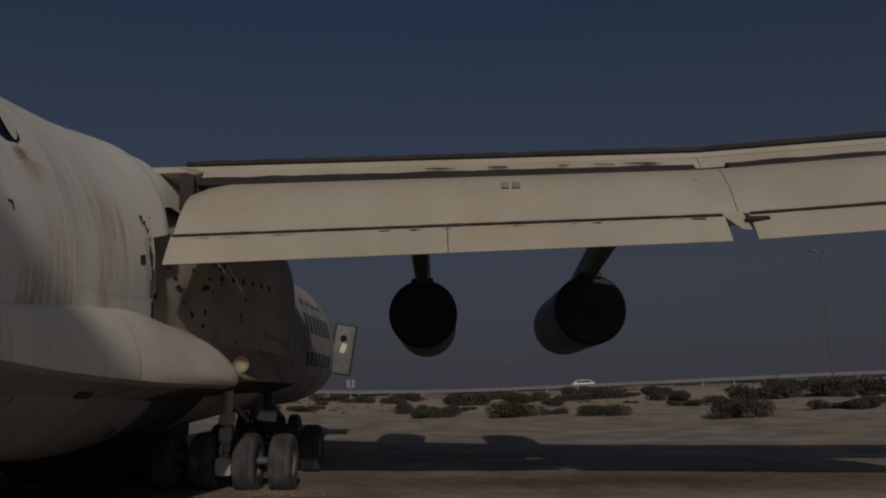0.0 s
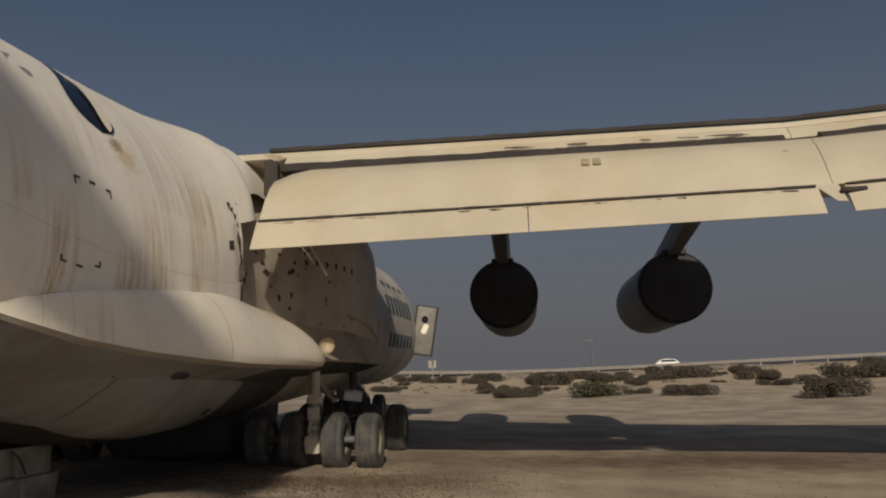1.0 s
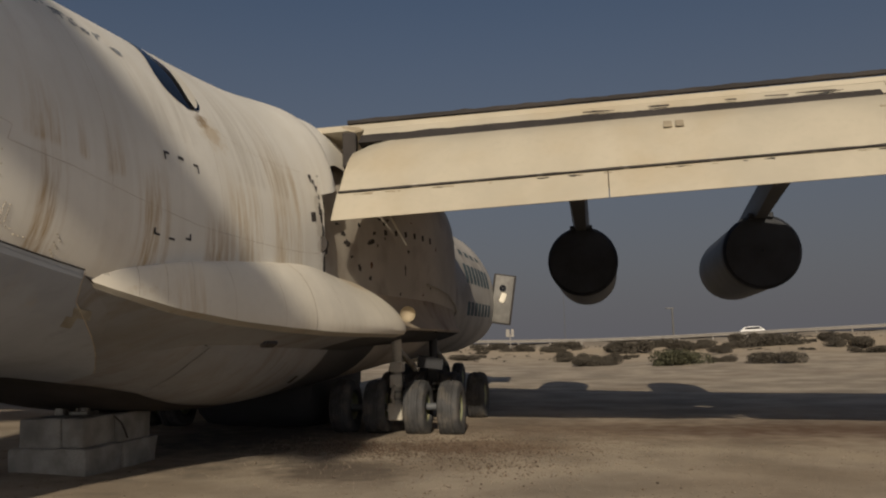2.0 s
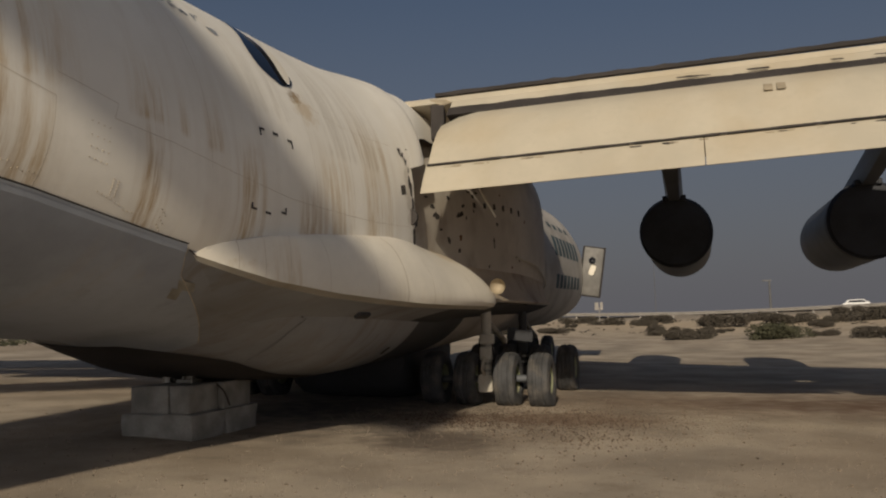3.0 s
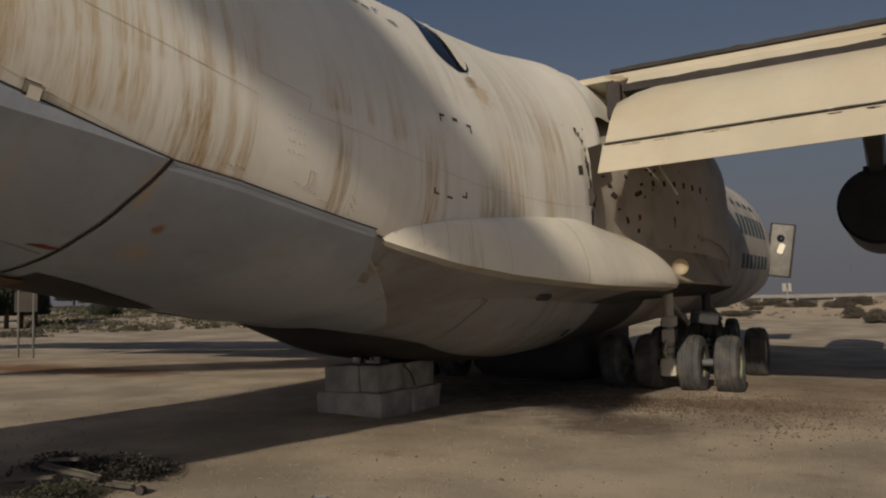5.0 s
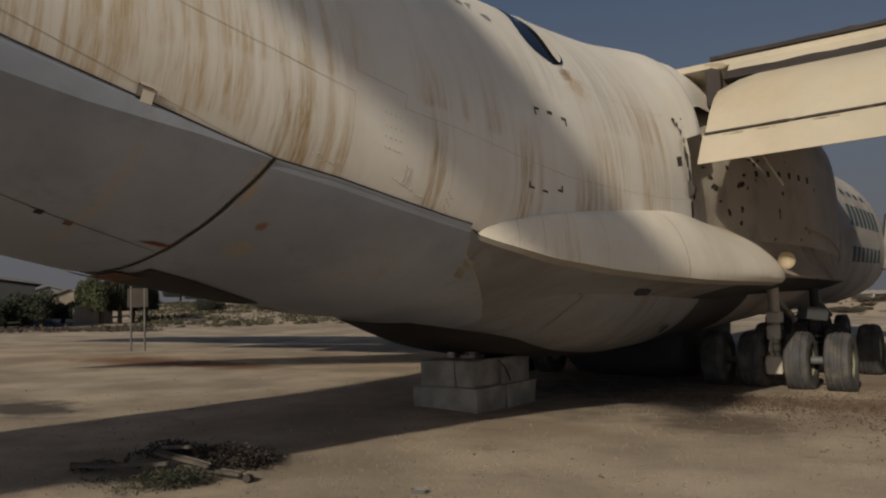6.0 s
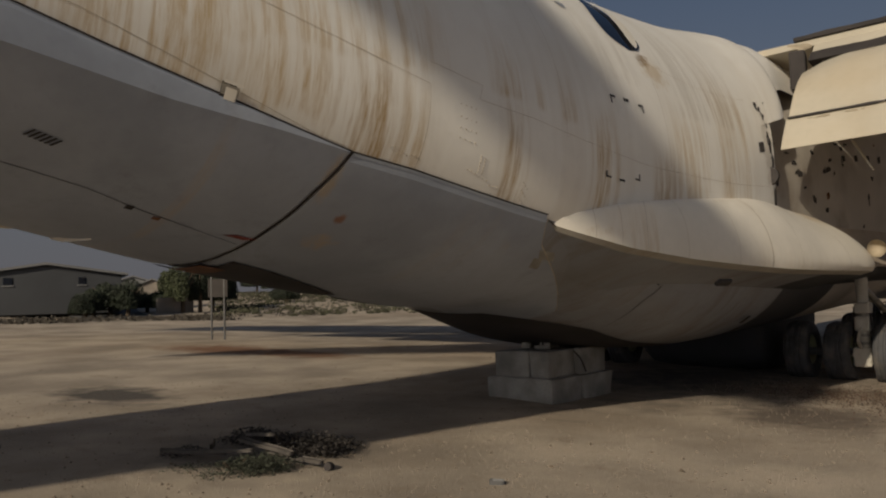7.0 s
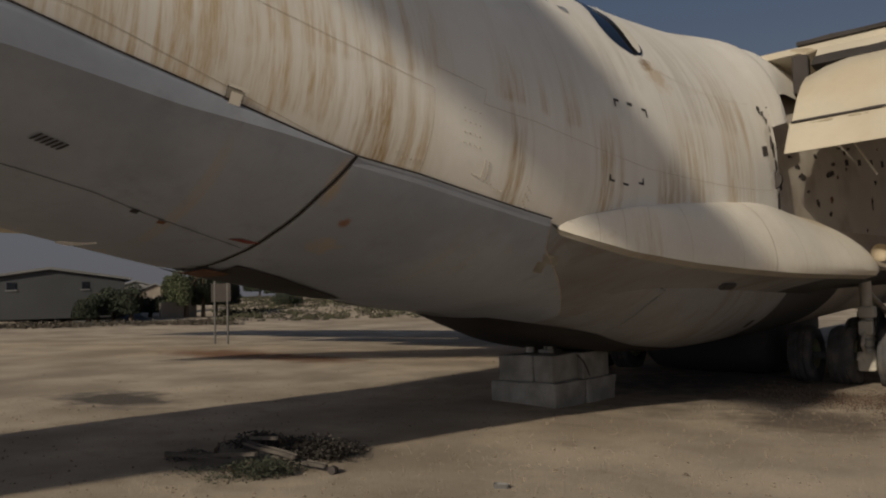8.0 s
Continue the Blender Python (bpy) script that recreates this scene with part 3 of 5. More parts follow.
patch("dash_mark", -4.50, -4.40, -5.2, -5.9, INK, 0.006, steps=2)

# torn and open places
def leaf(name, tip, end, half, mat, lift, label="", shift=0.0):
    """A long lens on the skin from tip to end (y, angle); half(u) is its half width in metres along the body."""
    bm = bmesh.new()
    rows = []
    for i in range(25):
        u = i / 24
        y, a = tip[0] + (end[0] - tip[0]) * u, tip[1] + (end[1] - tip[1]) * u
        w = half(u)
        rows.append([bm.verts.new(skin(y + shift * math.sin(math.pi * u) + w * t, a - 2 * w * t, lift)) for t in (-1, -0.5, 0, 0.5, 1)])
    for r, q in zip(rows, rows[1:]):
        for j in range(4):
            bm.faces.new((r[j], r[j + 1], q[j + 1], q[j]))
    return part(name, bm, mat, plane, label, True)


def scoop_width(u):
    return float(np.interp(u, [0, 0.3, 0.5, 0.62, 0.75, 0.86, 0.93, 0.98, 1.0], [0.015, 0.11, 0.23, 0.31, 0.36, 0.35, 0.28, 0.14, 0.02]))


leaf("air_scoop", (-3.52, 62), (-3.64, 30.4), scoop_width, GLASSY, 0.006, "dark sunken air scoop in the flank")
leaf("scoop_lip", (-3.40, 52), (-3.50, 31.2), lambda u: 0.30 * scoop_width(0.35 + 0.65 * u), POD_PAINT, 0.03, "pale curved scoop lip", 0.06)
patch("slot_hole", -0.92, -0.74, 9.8, 7.4, SEAM, 0.006, label="small dark slot")


def tear(y, a, w, h, seed, where, mat=SEAM, label=""):
    """A ragged hole: a fan with a torn outline laid on a skin."""
    r = random.Random(seed)
    bm = bmesh.new()
    mid = bm.verts.new(where(y, a, 0.006))
    rim = []
    for k in range(13):
        t, q = 2 * math.pi * k / 13, r.uniform(0.45, 1.25)
        rim.append(bm.verts.new(where(y + w * q * math.cos(t), a + h * q * math.sin(t), 0.006)))
    for k in range(13):
        bm.faces.new((mid, rim[k], rim[(k + 1) % 13]))
    return part("torn_hole", bm, mat, plane, label)


for k, (y, a, w, h) in enumerate(((-0.72, 20.0, 0.05, 1.6), (-0.64, 18.3, 0.05, 1.4), (-0.58, 16.3, 0.04, 1.3), (-0.56, 11.0, 0.05, 1.2), (-0.52, 8.0, 0.05, 2.0), (-0.50, 4.5, 0.05, 1.6), (-0.49, -0.5, 0.05, 1.8), (-0.53, 13.5, 0.03, 1.2))):
    tear(y, a, w, h, k, skin)
patch("rust_spot", -7.34, -7.30, -45.0, -46.2, SEAM, 0.017, round_=True, steps=4)
patch("red_mark", -8.24, -8.05, -61.8, -63.4, RED, on_petal, slant=-0.1)
for k in range(6):
    patch("vent_louvre", -9.995 + 0.035 * k, -9.975 + 0.035 * k, -44.4 - 0.2 * k, -46.9 - 0.2 * k, SEAM, on_petal, slant=-0.05, steps=2)
patch("hatch_notch", -8.93, -8.82, -22.4, -17.6, SEAM, 0.016, label="open latch pocket", steps=2)
patch("latch_flap", -8.94, -8.79, -18.0, -17.2, POD_PAINT, 0.05, steps=2)
patch("latch_plate", -8.90, -8.815, -22.2, -18.9, POD_PAINT, 0.026, label="cream latch plate in the pocket", steps=2)
patch("latch_plate", -8.93, -8.80, -21.0, -18.2, BARE, 0.022, steps=2)
patch("latch", -9.12, -9.06, -61.0, -63.0, SEAM, on_petal, steps=2)
patch("latch", -8.88, -8.82, -63.0, -64.5, RUST, on_petal, steps=2)

# rivet clusters
def rivets(places):
    for y, a in places:
        bm = bmesh.new()
        bmesh.ops.create_icosphere(bm, subdivisions=1, radius=0.0065, matrix=Matrix.Translation(skin(y, a, 0.003)))
        part("rivet", bm, PALE_SEAM, plane)


rng = random.Random(5)
rivets([(-6.62 + 0.05 * i, -18.0 - 0.35 * i + rng.uniform(-0.5, 0.5)) for i in range(9)] + [(-6.50, -12.5 - 1.0 * i) for i in range(6)]
       + [(-6.45, -12.7 - 1.0 * i) for i in range(6)])
rivets([(-5.92 + 0.03 * (i % 3), -16 - 0.9 * i) for i in range(9)] + [(-7.46 + 0.045 * i, -19.5 + rng.uniform(-1.2, 1.2)) for i in range(7)])
rivets([(-6.78 + 0.06 * (i % 4), 0.5 - 3.2 * (i // 4)) for i in range(16)])
rivets([(-7.70, -27 - 5 * i) for i in range(9)] + [(-7.90, -29 - 5 * i) for i in range(9)])

# lettering flaked off the upper flank: short illegible bars
rng = random.Random(17)
for k in range(34):
    y = rng.uniform(-5.75, -4.45)
    tear(y, 44.5 - 4.6 * (y + 5.12) + rng.uniform(-2.2, 2.2), rng.uniform(0.015, 0.05), rng.uniform(0.3, 1.2), 200 + k, skin, FLAKED)


# ---- the front body, a little slimmer, running on under the wing ----
FRONT_Y = [-0.6, 3, 8, 18, 19.2, 20.5, 22.0, 23.0, 23.4]
FRONT_A = [2.62, 2.74, 2.84, 2.87, 2.80, 2.45, 1.75, 0.95, 0.2]
FRONT_B = [0.63, 0.72, 1.00, 1.22, 1.30, 1.55, 2.1, 2.6, 2.95]
FRONT_T = [5.45, 5.55, 5.80, 6.05, 5.9, 5.3, 4.4, 3.7, 3.2]
FRONT_C = [2.85, 2.95, 3.1, 3.25, 3.25, 3.2, 3.1, 3.05, 3.05]


def front_skin(y, angle, out=0.0):
    """A point on the front body, which swells under the wing and steps back ahead of it."""
    a, zb, zt, zc = (float(np.interp(y, FRONT_Y, v)) for v in (FRONT_A, FRONT_B, FRONT_T, FRONT_C))
    bulge = smooth(-0.2, 7.0, y) * (1 - smooth(8.95, 9.5, y))
    a += 0.31 * bulge
    c, s = math.cos(radians(angle)), math.sin(radians(angle))
    n, b = (2.05 + 2.0 * bulge, zt - zc) if s >= 0 else (2.7, zc - zb)
    return Vector((math.copysign(abs(c) ** (2 / n), c) * (a + out), y, zc + math.copysign(abs(s) ** (2 / n), s) * (b + out)))


def front_ring(y, n=64):
    return [front_skin(y, 360 * i / n) for i in range(n)]


ys = sorted([-0.6 + 0.6 * i for i in range(32)] + [8.9, 9.1, 9.2, 9.3, 9.5]) + [18.4 + 0.25 * i for i in range(20)] + [23.4]
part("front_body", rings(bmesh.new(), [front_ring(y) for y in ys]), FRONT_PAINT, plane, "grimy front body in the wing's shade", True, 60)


def front_patch(name, y0, y1, a0, a1, mat, out=0.006, label=""):
    bm = bmesh.new()
    rows = [[bm.verts.new(front_skin(y0 + (y1 - y0) * i / 4, a0 + (a1 - a0) * j / 4, out)) for j in range(5)] for i in range(5)]
    for a, b in zip(rows, rows[1:]):
        for j in range(4):
            bm.faces.new((a[j], a[j + 1], b[j + 1], b[j]))
    return part(name, bm, mat, plane, label)


# blue fleet lettering, flaked past reading, as plain bars in two rows
for k in range(7):
    front_patch("painted_bar", 12.6 + 0.72 * k, 13.1 + 0.72 * k, 6, 19, BLUE)
    front_patch("painted_bar", 12.6 + 0.72 * k, 13.1 + 0.72 * k, -14, -4, BLUE)
for k in range(4):
    front_patch("painted_bar", 12.9 + 1.1 * k, 13.5 + 1.1 * k, 26, 30, BLUE)
for k in range(4):
    front_patch("cabin_window", 8.2, 8.55, 38 + 4.2 * k, 40.5 + 4.2 * k, GLASSY)
rng = random.Random(3)
for k in range(26):
    tear(rng.uniform(0.2, 3.4), rng.uniform(6, 26), rng.uniform(0.04, 0.14), rng.uniform(0.4, 1.3), 30 + k, front_skin)
for k in range(14):
    tear(rng.uniform(0.0, 7.0), rng.uniform(-6, 14), rng.uniform(0.03, 0.10), rng.uniform(0.4, 0.9), 70 + k, front_skin, RUST if k % 3 == 0 else SEAM)
for k in range(6):
    front_patch("rivet_hole", 3.0 + 0.6 * k, 3.16 + 0.6 * k, 9 - 0.7 * k, 11.0 - 0.7 * k, SEAM)
front_patch("frame_seam", 9.0, 9.05, -40, 60, SEAM)
front_patch("frame_seam", 12.2, 12.24, -40, 60, SEAM)

# ragged bulkhead between the two skins: a ring plate with lightening holes
bm = bmesh.new()
outer = [skin(-0.5, 360 * i / 96, -0.02) for i in range(96)]
inner = front_ring(-0.5, 96)
rings(bm, [outer, inner, [p + Vector((0, 0.05, 0)) for p in inner], [p + Vector((0, 0.05, 0)) for p in outer]], caps=False)
part("bulkhead", bm, BARE, plane, "bare metal ring frame at the torn edge")
for a, r in ((3, 0.13), (-3.5, 0.07), (12, 0.08), (-8, 0.09)):
    c = (skin(-0.5, a) + front_skin(-0.5, a)) / 2
    bm = tube(bmesh.new(), c + Vector((0.08, -0.09, 0)), c + Vector((0.08, -0.02, 0)), r, sides=18)
    part("lightening_hole", bm, SEAM, plane)
rng = random.Random(8)
for k in range(14):
    a = rng.uniform(-8, 20)
    c = skin(-0.42, a)
    w = rng.uniform(0.05, 0.13)
    bm = bmesh.new()
    pts = [c + Vector((rng.uniform(-0.1, 0.02), rng.uniform(-0.05, 0.18), rng.uniform(-w, w))) for _ in range(4)]
    v = [bm.verts.new(p) for p in pts]
    bm.faces.new(v[:3])
    bm.faces.new((v[0], v[2], v[3]))
    part("torn_shred", bm, SEAM if k % 3 else BARE, plane)


# ---- wheel fairing: a long pod on the flank with a sharp lower edge ----
POD_Y = [-5.48, -5.12, -4.5, -3.6, -2.6, -1.5, -0.4, 0.5, 1.2, 1.7, 2.0, 2.2]
POD_X = [2.19, 2.42, 2.74, 3.01, 3.21, 3.37, 3.49, 3.57, 3.61, 3.58, 3.4, 3.0]
POD_T = [2.18, 2.29, 2.41, 2.51, 2.60, 2.69, 2.76, 2.79, 2.79, 2.74, 2.55, 2.25]
POD_E = [2.23, 2.1, 1.93, 1.82, 1.76, 1.72, 1.71, 1.71, 1.71, 1.71, 1.71, 1.71]


def pod_ring(y):
    x, zt, ze = (float(np.interp(y, POD_Y, v)) for v in (POD_X, POD_T, POD_E))
    loop = [Vector((1.9, y, zt - 0.0))]
    slope = 1.05 + 0.22 * smooth(-3.0, 0.5, y)
    root = min(2.75 - 0.6 * smooth(-1.6, 1.2, y), x - 0.05)
    for i in range(13):  # from the crown out and down to the edge
        a = radians(90 - 104 * i / 12)
        c, s = math.cos(a), math.sin(a)
        loop.append(Vector((root + (x - root) * max(0.0, c) ** slope, y, ze + 0.10 + (zt - ze - 0.10) * s ** slope if s > 0 else ze + 0.10 + 0.10 * s / 0.2419)))
    for i in range(1, 9):  # below the edge the belly sweeps in
        u = i / 8
        loop.append(Vector((x - 0.02 - (x - 1.9) * u, y, ze - 0.02 - 0.42 * u ** 1.3 * min(1.0, 0.2 + 0.8 * (x - 2.2) / 1.3))))
    return loop


ys = [-5.48 + 0.16 * i for i in range(46)] + [1.8, 1.9, 2.0, 2.1, 2.2]
for s in (1, -1):
    bm = rings(bmesh.new(), [[Vector((s * q.x, q.y, q.z)) for q in pod_ring(y)[:15]] for y in ys])
    fairing = part("wheel_fairing", bm, POD_PAINT, plane, "bulging white landing-gear fairing with chalky paint", True, 32)
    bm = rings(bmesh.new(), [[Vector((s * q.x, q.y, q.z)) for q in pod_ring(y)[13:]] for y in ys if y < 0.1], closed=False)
    part("fairing_underside", bm, SHADED_UNDER_PAINT, fairing, "underside of the fairing, shade in its grey paint", True, 32)
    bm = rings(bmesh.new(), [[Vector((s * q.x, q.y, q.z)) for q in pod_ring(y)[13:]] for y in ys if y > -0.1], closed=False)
    part("wheel_bay_skin", bm, BAY_SHADE_PAINT, fairing, "skin by the wheel bay, painted black for its shade", True, 32)
bm = bmesh.new()
rows = []
for i in range(9):
    rows.append([bm.verts.new(Vector((3.62, 1.62, 2.06)) + Vector((0.14 * math.sin(math.pi * i / 16) * math.cos(2 * math.pi * j / 16), 0.20 * math.cos(math.pi * i / 16),
                 0.14 * math.sin(math.pi * i / 16) * math.sin(2 * math.pi * j / 16)))) for j in range(16)])
for a, b in zip(rows, rows[1:]):
    for j in range(16):
        bm.faces.new((a[j], a[(j + 1) % 16], b[(j + 1) % 16], b[j]))
part("fairing_lamp", bm, PRIMER, plane, "domed white lamp cover", True)


def pod_line(name, y, mat, width=0.004, first=1, last=14):
    bm = bmesh.new()
    a, b = pod_ring(y - width / 2)[first:last], pod_ring(y + width / 2)[first:last]
    lift = Vector((0.005, 0, 0.005))
    rings(bm, [[p + lift for p in a], [p + lift for p in b]], closed=False)
    return part(name, bm, mat, plane)


for y in (-4.9, -4.62, -4.3, -3.7, -2.75, -1.2, 0.4):
    pod_line("pod_seam", y, PALE_SEAM)
pod_line("pod_seam", -2.0, PALE_SEAM, 0.014)

# front fairing ahead of the pod: a hollow saddle that sweeps down from the body to a sharp lower edge
def saddle_ring(y):
    xe, ze = float(np.interp(y, [1.3, 2.2, 4, 7, 9, 9.6], [3.46, 3.52, 3.44, 3.34, 3.24, 2.8])), float(np.interp(y, [1.3, 9, 9.6], [1.79, 1.86, 1.9]))
    zt = float(np.interp(y, [1.3, 3, 6, 7.5, 8.6, 9.2, 9.6], [2.74, 2.78, 2.86, 2.8, 2.58, 2.25, 2.0]))
    xt = front_skin(y, 0).x - 0.06
    top = [Vector((xt + (xe - xt) * (i / 10) ** 1.7, y, zt + (ze + 0.04 - zt) * (i / 10) ** 0.75)) for i in range(11)] + [Vector((xe - 0.01, y, ze))]
    low = [Vector((xe - 0.03 - (xe - 1.7) * (i / 6), y, ze - 0.02 - 0.42 * (i / 6) ** 0.8)) for i in range(7)]
    return top, low


ys = [1.3 + 0.25 * i for i in range(34)]
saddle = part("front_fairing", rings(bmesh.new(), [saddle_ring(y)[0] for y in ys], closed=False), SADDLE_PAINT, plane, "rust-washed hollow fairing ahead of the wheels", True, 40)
part("fairing_underside", rings(bmesh.new(), [saddle_ring(y)[1] for y in ys], closed=False), BAY_SHADE_PAINT, saddle, "underside painted black for its shade", True, 40)
bm = bmesh.new()
pts = [front_skin(float(np.interp(u, [0, 3, 7, 11, 13, 14], [5.6, 6.5, 7.6, 8.6, 9.0, 9.15])), float(np.interp(u, [0, 3, 7, 11, 13, 14], [-1.5, -2.2, -4, -9, -13, -20])), 0.05) for u in range(15)]
for a, b in zip(pts, pts[1:]):
    tube(bm, a, b, 0.022, sides=6)
part("loose_cable", bm, STRUT, plane, "pale loose cable along the fairing")
bm = tube(bmesh.new(), (3.58, 0.7, 3.66), (3.88, 0.6, 3.14), 0.018, sides=8)
part("dangling_rod", bm, STRUT, plane, "pale rod hanging below the flap")

# keel fairing that closes the belly between the rear and front skins
bm = bmesh.new()
loops = []
for i in range(9):
    u = i / 8
    k = u * u * (3 - 2 * u)
    loops.append([skin(-0.47, a, 0.012) * (1 - k) + front_skin(3.2, a, 0.01) * k for a in range(-160, -18, 4)])
    for q in loops[-1]:
        q.y = -0.47 + 3.67 * u
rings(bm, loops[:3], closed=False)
part("keel_fairing", bm, SHADED_UNDER_PAINT, plane, "dirty keel fairing, shade in its grey paint", True, 60)
part("wheel_bay_skin", rings(bmesh.new(), loops[2:], closed=False), BAY_SHADE_PAINT, plane, "keel by the wheel bays, painted black for its shade", True, 60)

# made-up black hull, hanging low between the bogies to block light from the far side
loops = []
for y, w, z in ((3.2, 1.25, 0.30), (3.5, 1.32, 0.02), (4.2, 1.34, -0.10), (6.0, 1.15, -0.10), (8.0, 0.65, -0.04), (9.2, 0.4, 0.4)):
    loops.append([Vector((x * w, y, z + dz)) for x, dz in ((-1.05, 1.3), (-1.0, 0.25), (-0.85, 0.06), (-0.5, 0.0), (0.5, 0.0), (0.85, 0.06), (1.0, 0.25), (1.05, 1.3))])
part("light_block_hull", rings(bmesh.new(), loops), BAY_SHADE_PAINT, plane, "made-up black hull that blocks light under the belly", True, 50)

# holes in the belly under the pod
HOLES = ((-0.14, -47.0, 0.06, 2.6), (0.10, -55.0, 0.055, 1.8))
VENT = (3.12, -3.14, 1.56)
for y, a, w, h in HOLES:
    patch("belly_hole", y - w, y + w, a + h, a - h, SEAM, 0.035, steps=3)
bm = box(bmesh.new(), (0.10, 0.34, 0.05), pose(*VENT, 0, -35, 0), 0.02)
part("belly_vent", bm, SEAM, plane)

# dark sheets for the shade in the cargo ramp's open end and along its underside
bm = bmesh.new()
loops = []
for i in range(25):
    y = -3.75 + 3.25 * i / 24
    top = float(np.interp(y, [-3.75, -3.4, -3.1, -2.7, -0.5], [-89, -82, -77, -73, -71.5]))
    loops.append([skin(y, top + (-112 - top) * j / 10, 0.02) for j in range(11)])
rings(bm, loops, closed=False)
part("ramp_opening_shade", bm, SEAM, plane, "dark sheet for the shade in the cargo ramp's open end above the block", True, 60)
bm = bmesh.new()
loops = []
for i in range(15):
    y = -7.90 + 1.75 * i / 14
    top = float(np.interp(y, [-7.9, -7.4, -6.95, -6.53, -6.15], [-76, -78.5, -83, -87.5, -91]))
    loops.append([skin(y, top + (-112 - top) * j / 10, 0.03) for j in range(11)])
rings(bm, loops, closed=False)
part("ramp_underside_shade", bm, SEAM, plane, "black sheet for the shade along the closed cargo ramp", True, 60)
patch("ramp_edge", -8.06, -7.80, -83, -96, RUST, 0.045, label="rusty brown edge of the cargo ramp", steps=8)
prism(bm := bmesh.new(), [(-0.26, -9.16, 2.06), (-0.16, -9.10, 2.03), (0.16, -9.00, 2.03), (0.02, -9.02, 2.06)], (0, 0, 0.012))
part("hanging_plate", bm, POD_PAINT, plane, "small bent plate under the tail")


# ---- wings, flaps and tail ----
def le(x):
    return 8.9 - 0.32 * (x - 2.5)


def te(x):
    return 1.35 - 0.10 * (x - 3) if x < 11.2 else 0.53 - 0.30 * (x - 11.2)


def wing_z(x):
    return 5.50 - 0.021 * (x - 3)


def taper(x):
    return 1 - 0.0145 * (min(x, 20) - 3)


def wing_ring(x, s):
    a, b = le(x), te(x)
    c, z = a - b, wing_z(x)
    thick = 0.115 * c
    up = [(0.0, 0.02), (0.06, 0.30), (0.2, 0.42), (0.4, 0.44), (0.6, 0.36), (0.8, 0.22), (1.0, 0.06)]
    lo = [(1.0, -0.06), (0.8, -0.20), (0.6, -0.36), (0.4, -0.46), (0.2, -0.46), (0.06, -0.32), (0.0, -0.02)]
    return [Vector((s * x, a - c * u, z - 0.10 + thick * v)) for u, v in up + lo]


def wing(s):
    bm = rings(bmesh.new(), [wing_ring(x, s) for x in (0.0, 2.4, 4, 6, 8, 10, 11.2, 14, 18, 22, 25.5)])
    part("wing", bm, FLAP_PAINT, plane, "cream-painted high wing", True, 40)


wing(1)
wing(-1)

# wing-root fillet: the skin turns square-shouldered where it runs up to the wing
bm = bmesh.new()
loops = []
for i in range(18):
    y = -0.72 + 0.13 * i if i < 16 else 1.23 + 1.2 * (i - 15)
    low = 14 + 8 * smooth(0.1, 0.8, y)
    k = smooth(0.2, 1.4, y)
    n, zt = 3.2 + 1.3 * k, 5.74 + 0.02 * k
    loop = []
    for j in range(41):
        a = low + (180 - 2 * low) * j / 40
        if y < 0.2:
            loop.append(skin(y, a, 0.006))
        else:
            c, s = math.cos(radians(a)), math.sin(radians(a))
            loop.append(Vector(((2.866 - 0.32 * smooth(0.2, 0.8, y)) * math.copysign(abs(c) ** (2 / n), c), y, 2.80 + (zt + 0.006 - 2.80) * s ** (2 / n))))
    loops.append(loop)
rings(bm, loops, closed=False)
part("wing_fillet", bm, PAINT, plane, "white wing-root fillet", True, 60)
bm = bmesh.new()
prism(bm, [(2.62, 1.15, 5.38), (2.70, 1.4, 5.42), (3.00, 1.48, 5.42), (2.84, 1.2, 5.28)], (0, 0.0, -0.03))
part("fillet_tongue", bm, PRIMER, plane, "bare bent fillet edge")
# solid black box stands in for the shade at the wing root
part("root_shade_block", box(bmesh.new(), (0.24, 0.36, 0.62), pose(2.78, 1.12, 4.90, 0, 0, 12), 0.03), SEAM, plane, "black box for the shade between fillet and flap")


def flap(name, x0, x1, sections, label, s=1, rounded=False, mat=None, steps=26):
    """A flap between two stations; sections(x) gives its outline in (y, z), both skins."""
    loops = []
    for i in range(steps + 1):
        x = x0 + (x1 - x0) * i / steps
        loop = sections(x)
        if rounded and i < 2:
            cy, cz = loop[0]
            loop = [(y, z - (0.16, 0.05)[i] * max(0.0, (z - loop[len(loop) // 2][1]) / (cz - loop[len(loop) // 2][1]))) for y, z in loop]
        loops.append([Vector((s * x, y, z)) for y, z in loop])
    return part(name, rings(bmesh.new(), loops), mat or FLAP_PAINT, plane, label, True, 35)


def main_flap(x):
    y, z = te(x) - 0.42, wing_z(x) - 0.53
    front = [(y + 0.16, z - 0.06), (y + 0.05, z + 0.03), (y - 0.12, z - 0.01), (y - 0.36, z - 0.22), (y - 0.60, z - 0.52), (y - 0.80, z - 0.86), (y - 0.87, z - 0.99)]
    back = [(y - 0.80, z - 1.00), (y - 0.62, z - 0.80), (y - 0.34, z - 0.50), (y - 0.02, z - 0.26), (y + 0.12, z - 0.16)]
    return [(te(x) + (q[0] - te(x)) * taper(x), wing_z(x) + (q[1] - wing_z(x)) * taper(x)) for q in front + back]


def aft_flap(x):
    y, z = te(x) - 0.42 - 0.90, wing_z(x) - 0.53 - 1.02
    loop = [(y + 0.03, z - 0.015), (y - 0.02, z), (y - 0.19, z - 0.24), (y - 0.34, z - 0.485), (y - 0.325, z - 0.49), (y - 0.12, z - 0.25)]
    return [(te(x) + (q[0] - te(x)) * taper(x), wing_z(x) + (q[1] - wing_z(x)) * taper(x)) for q in loop]


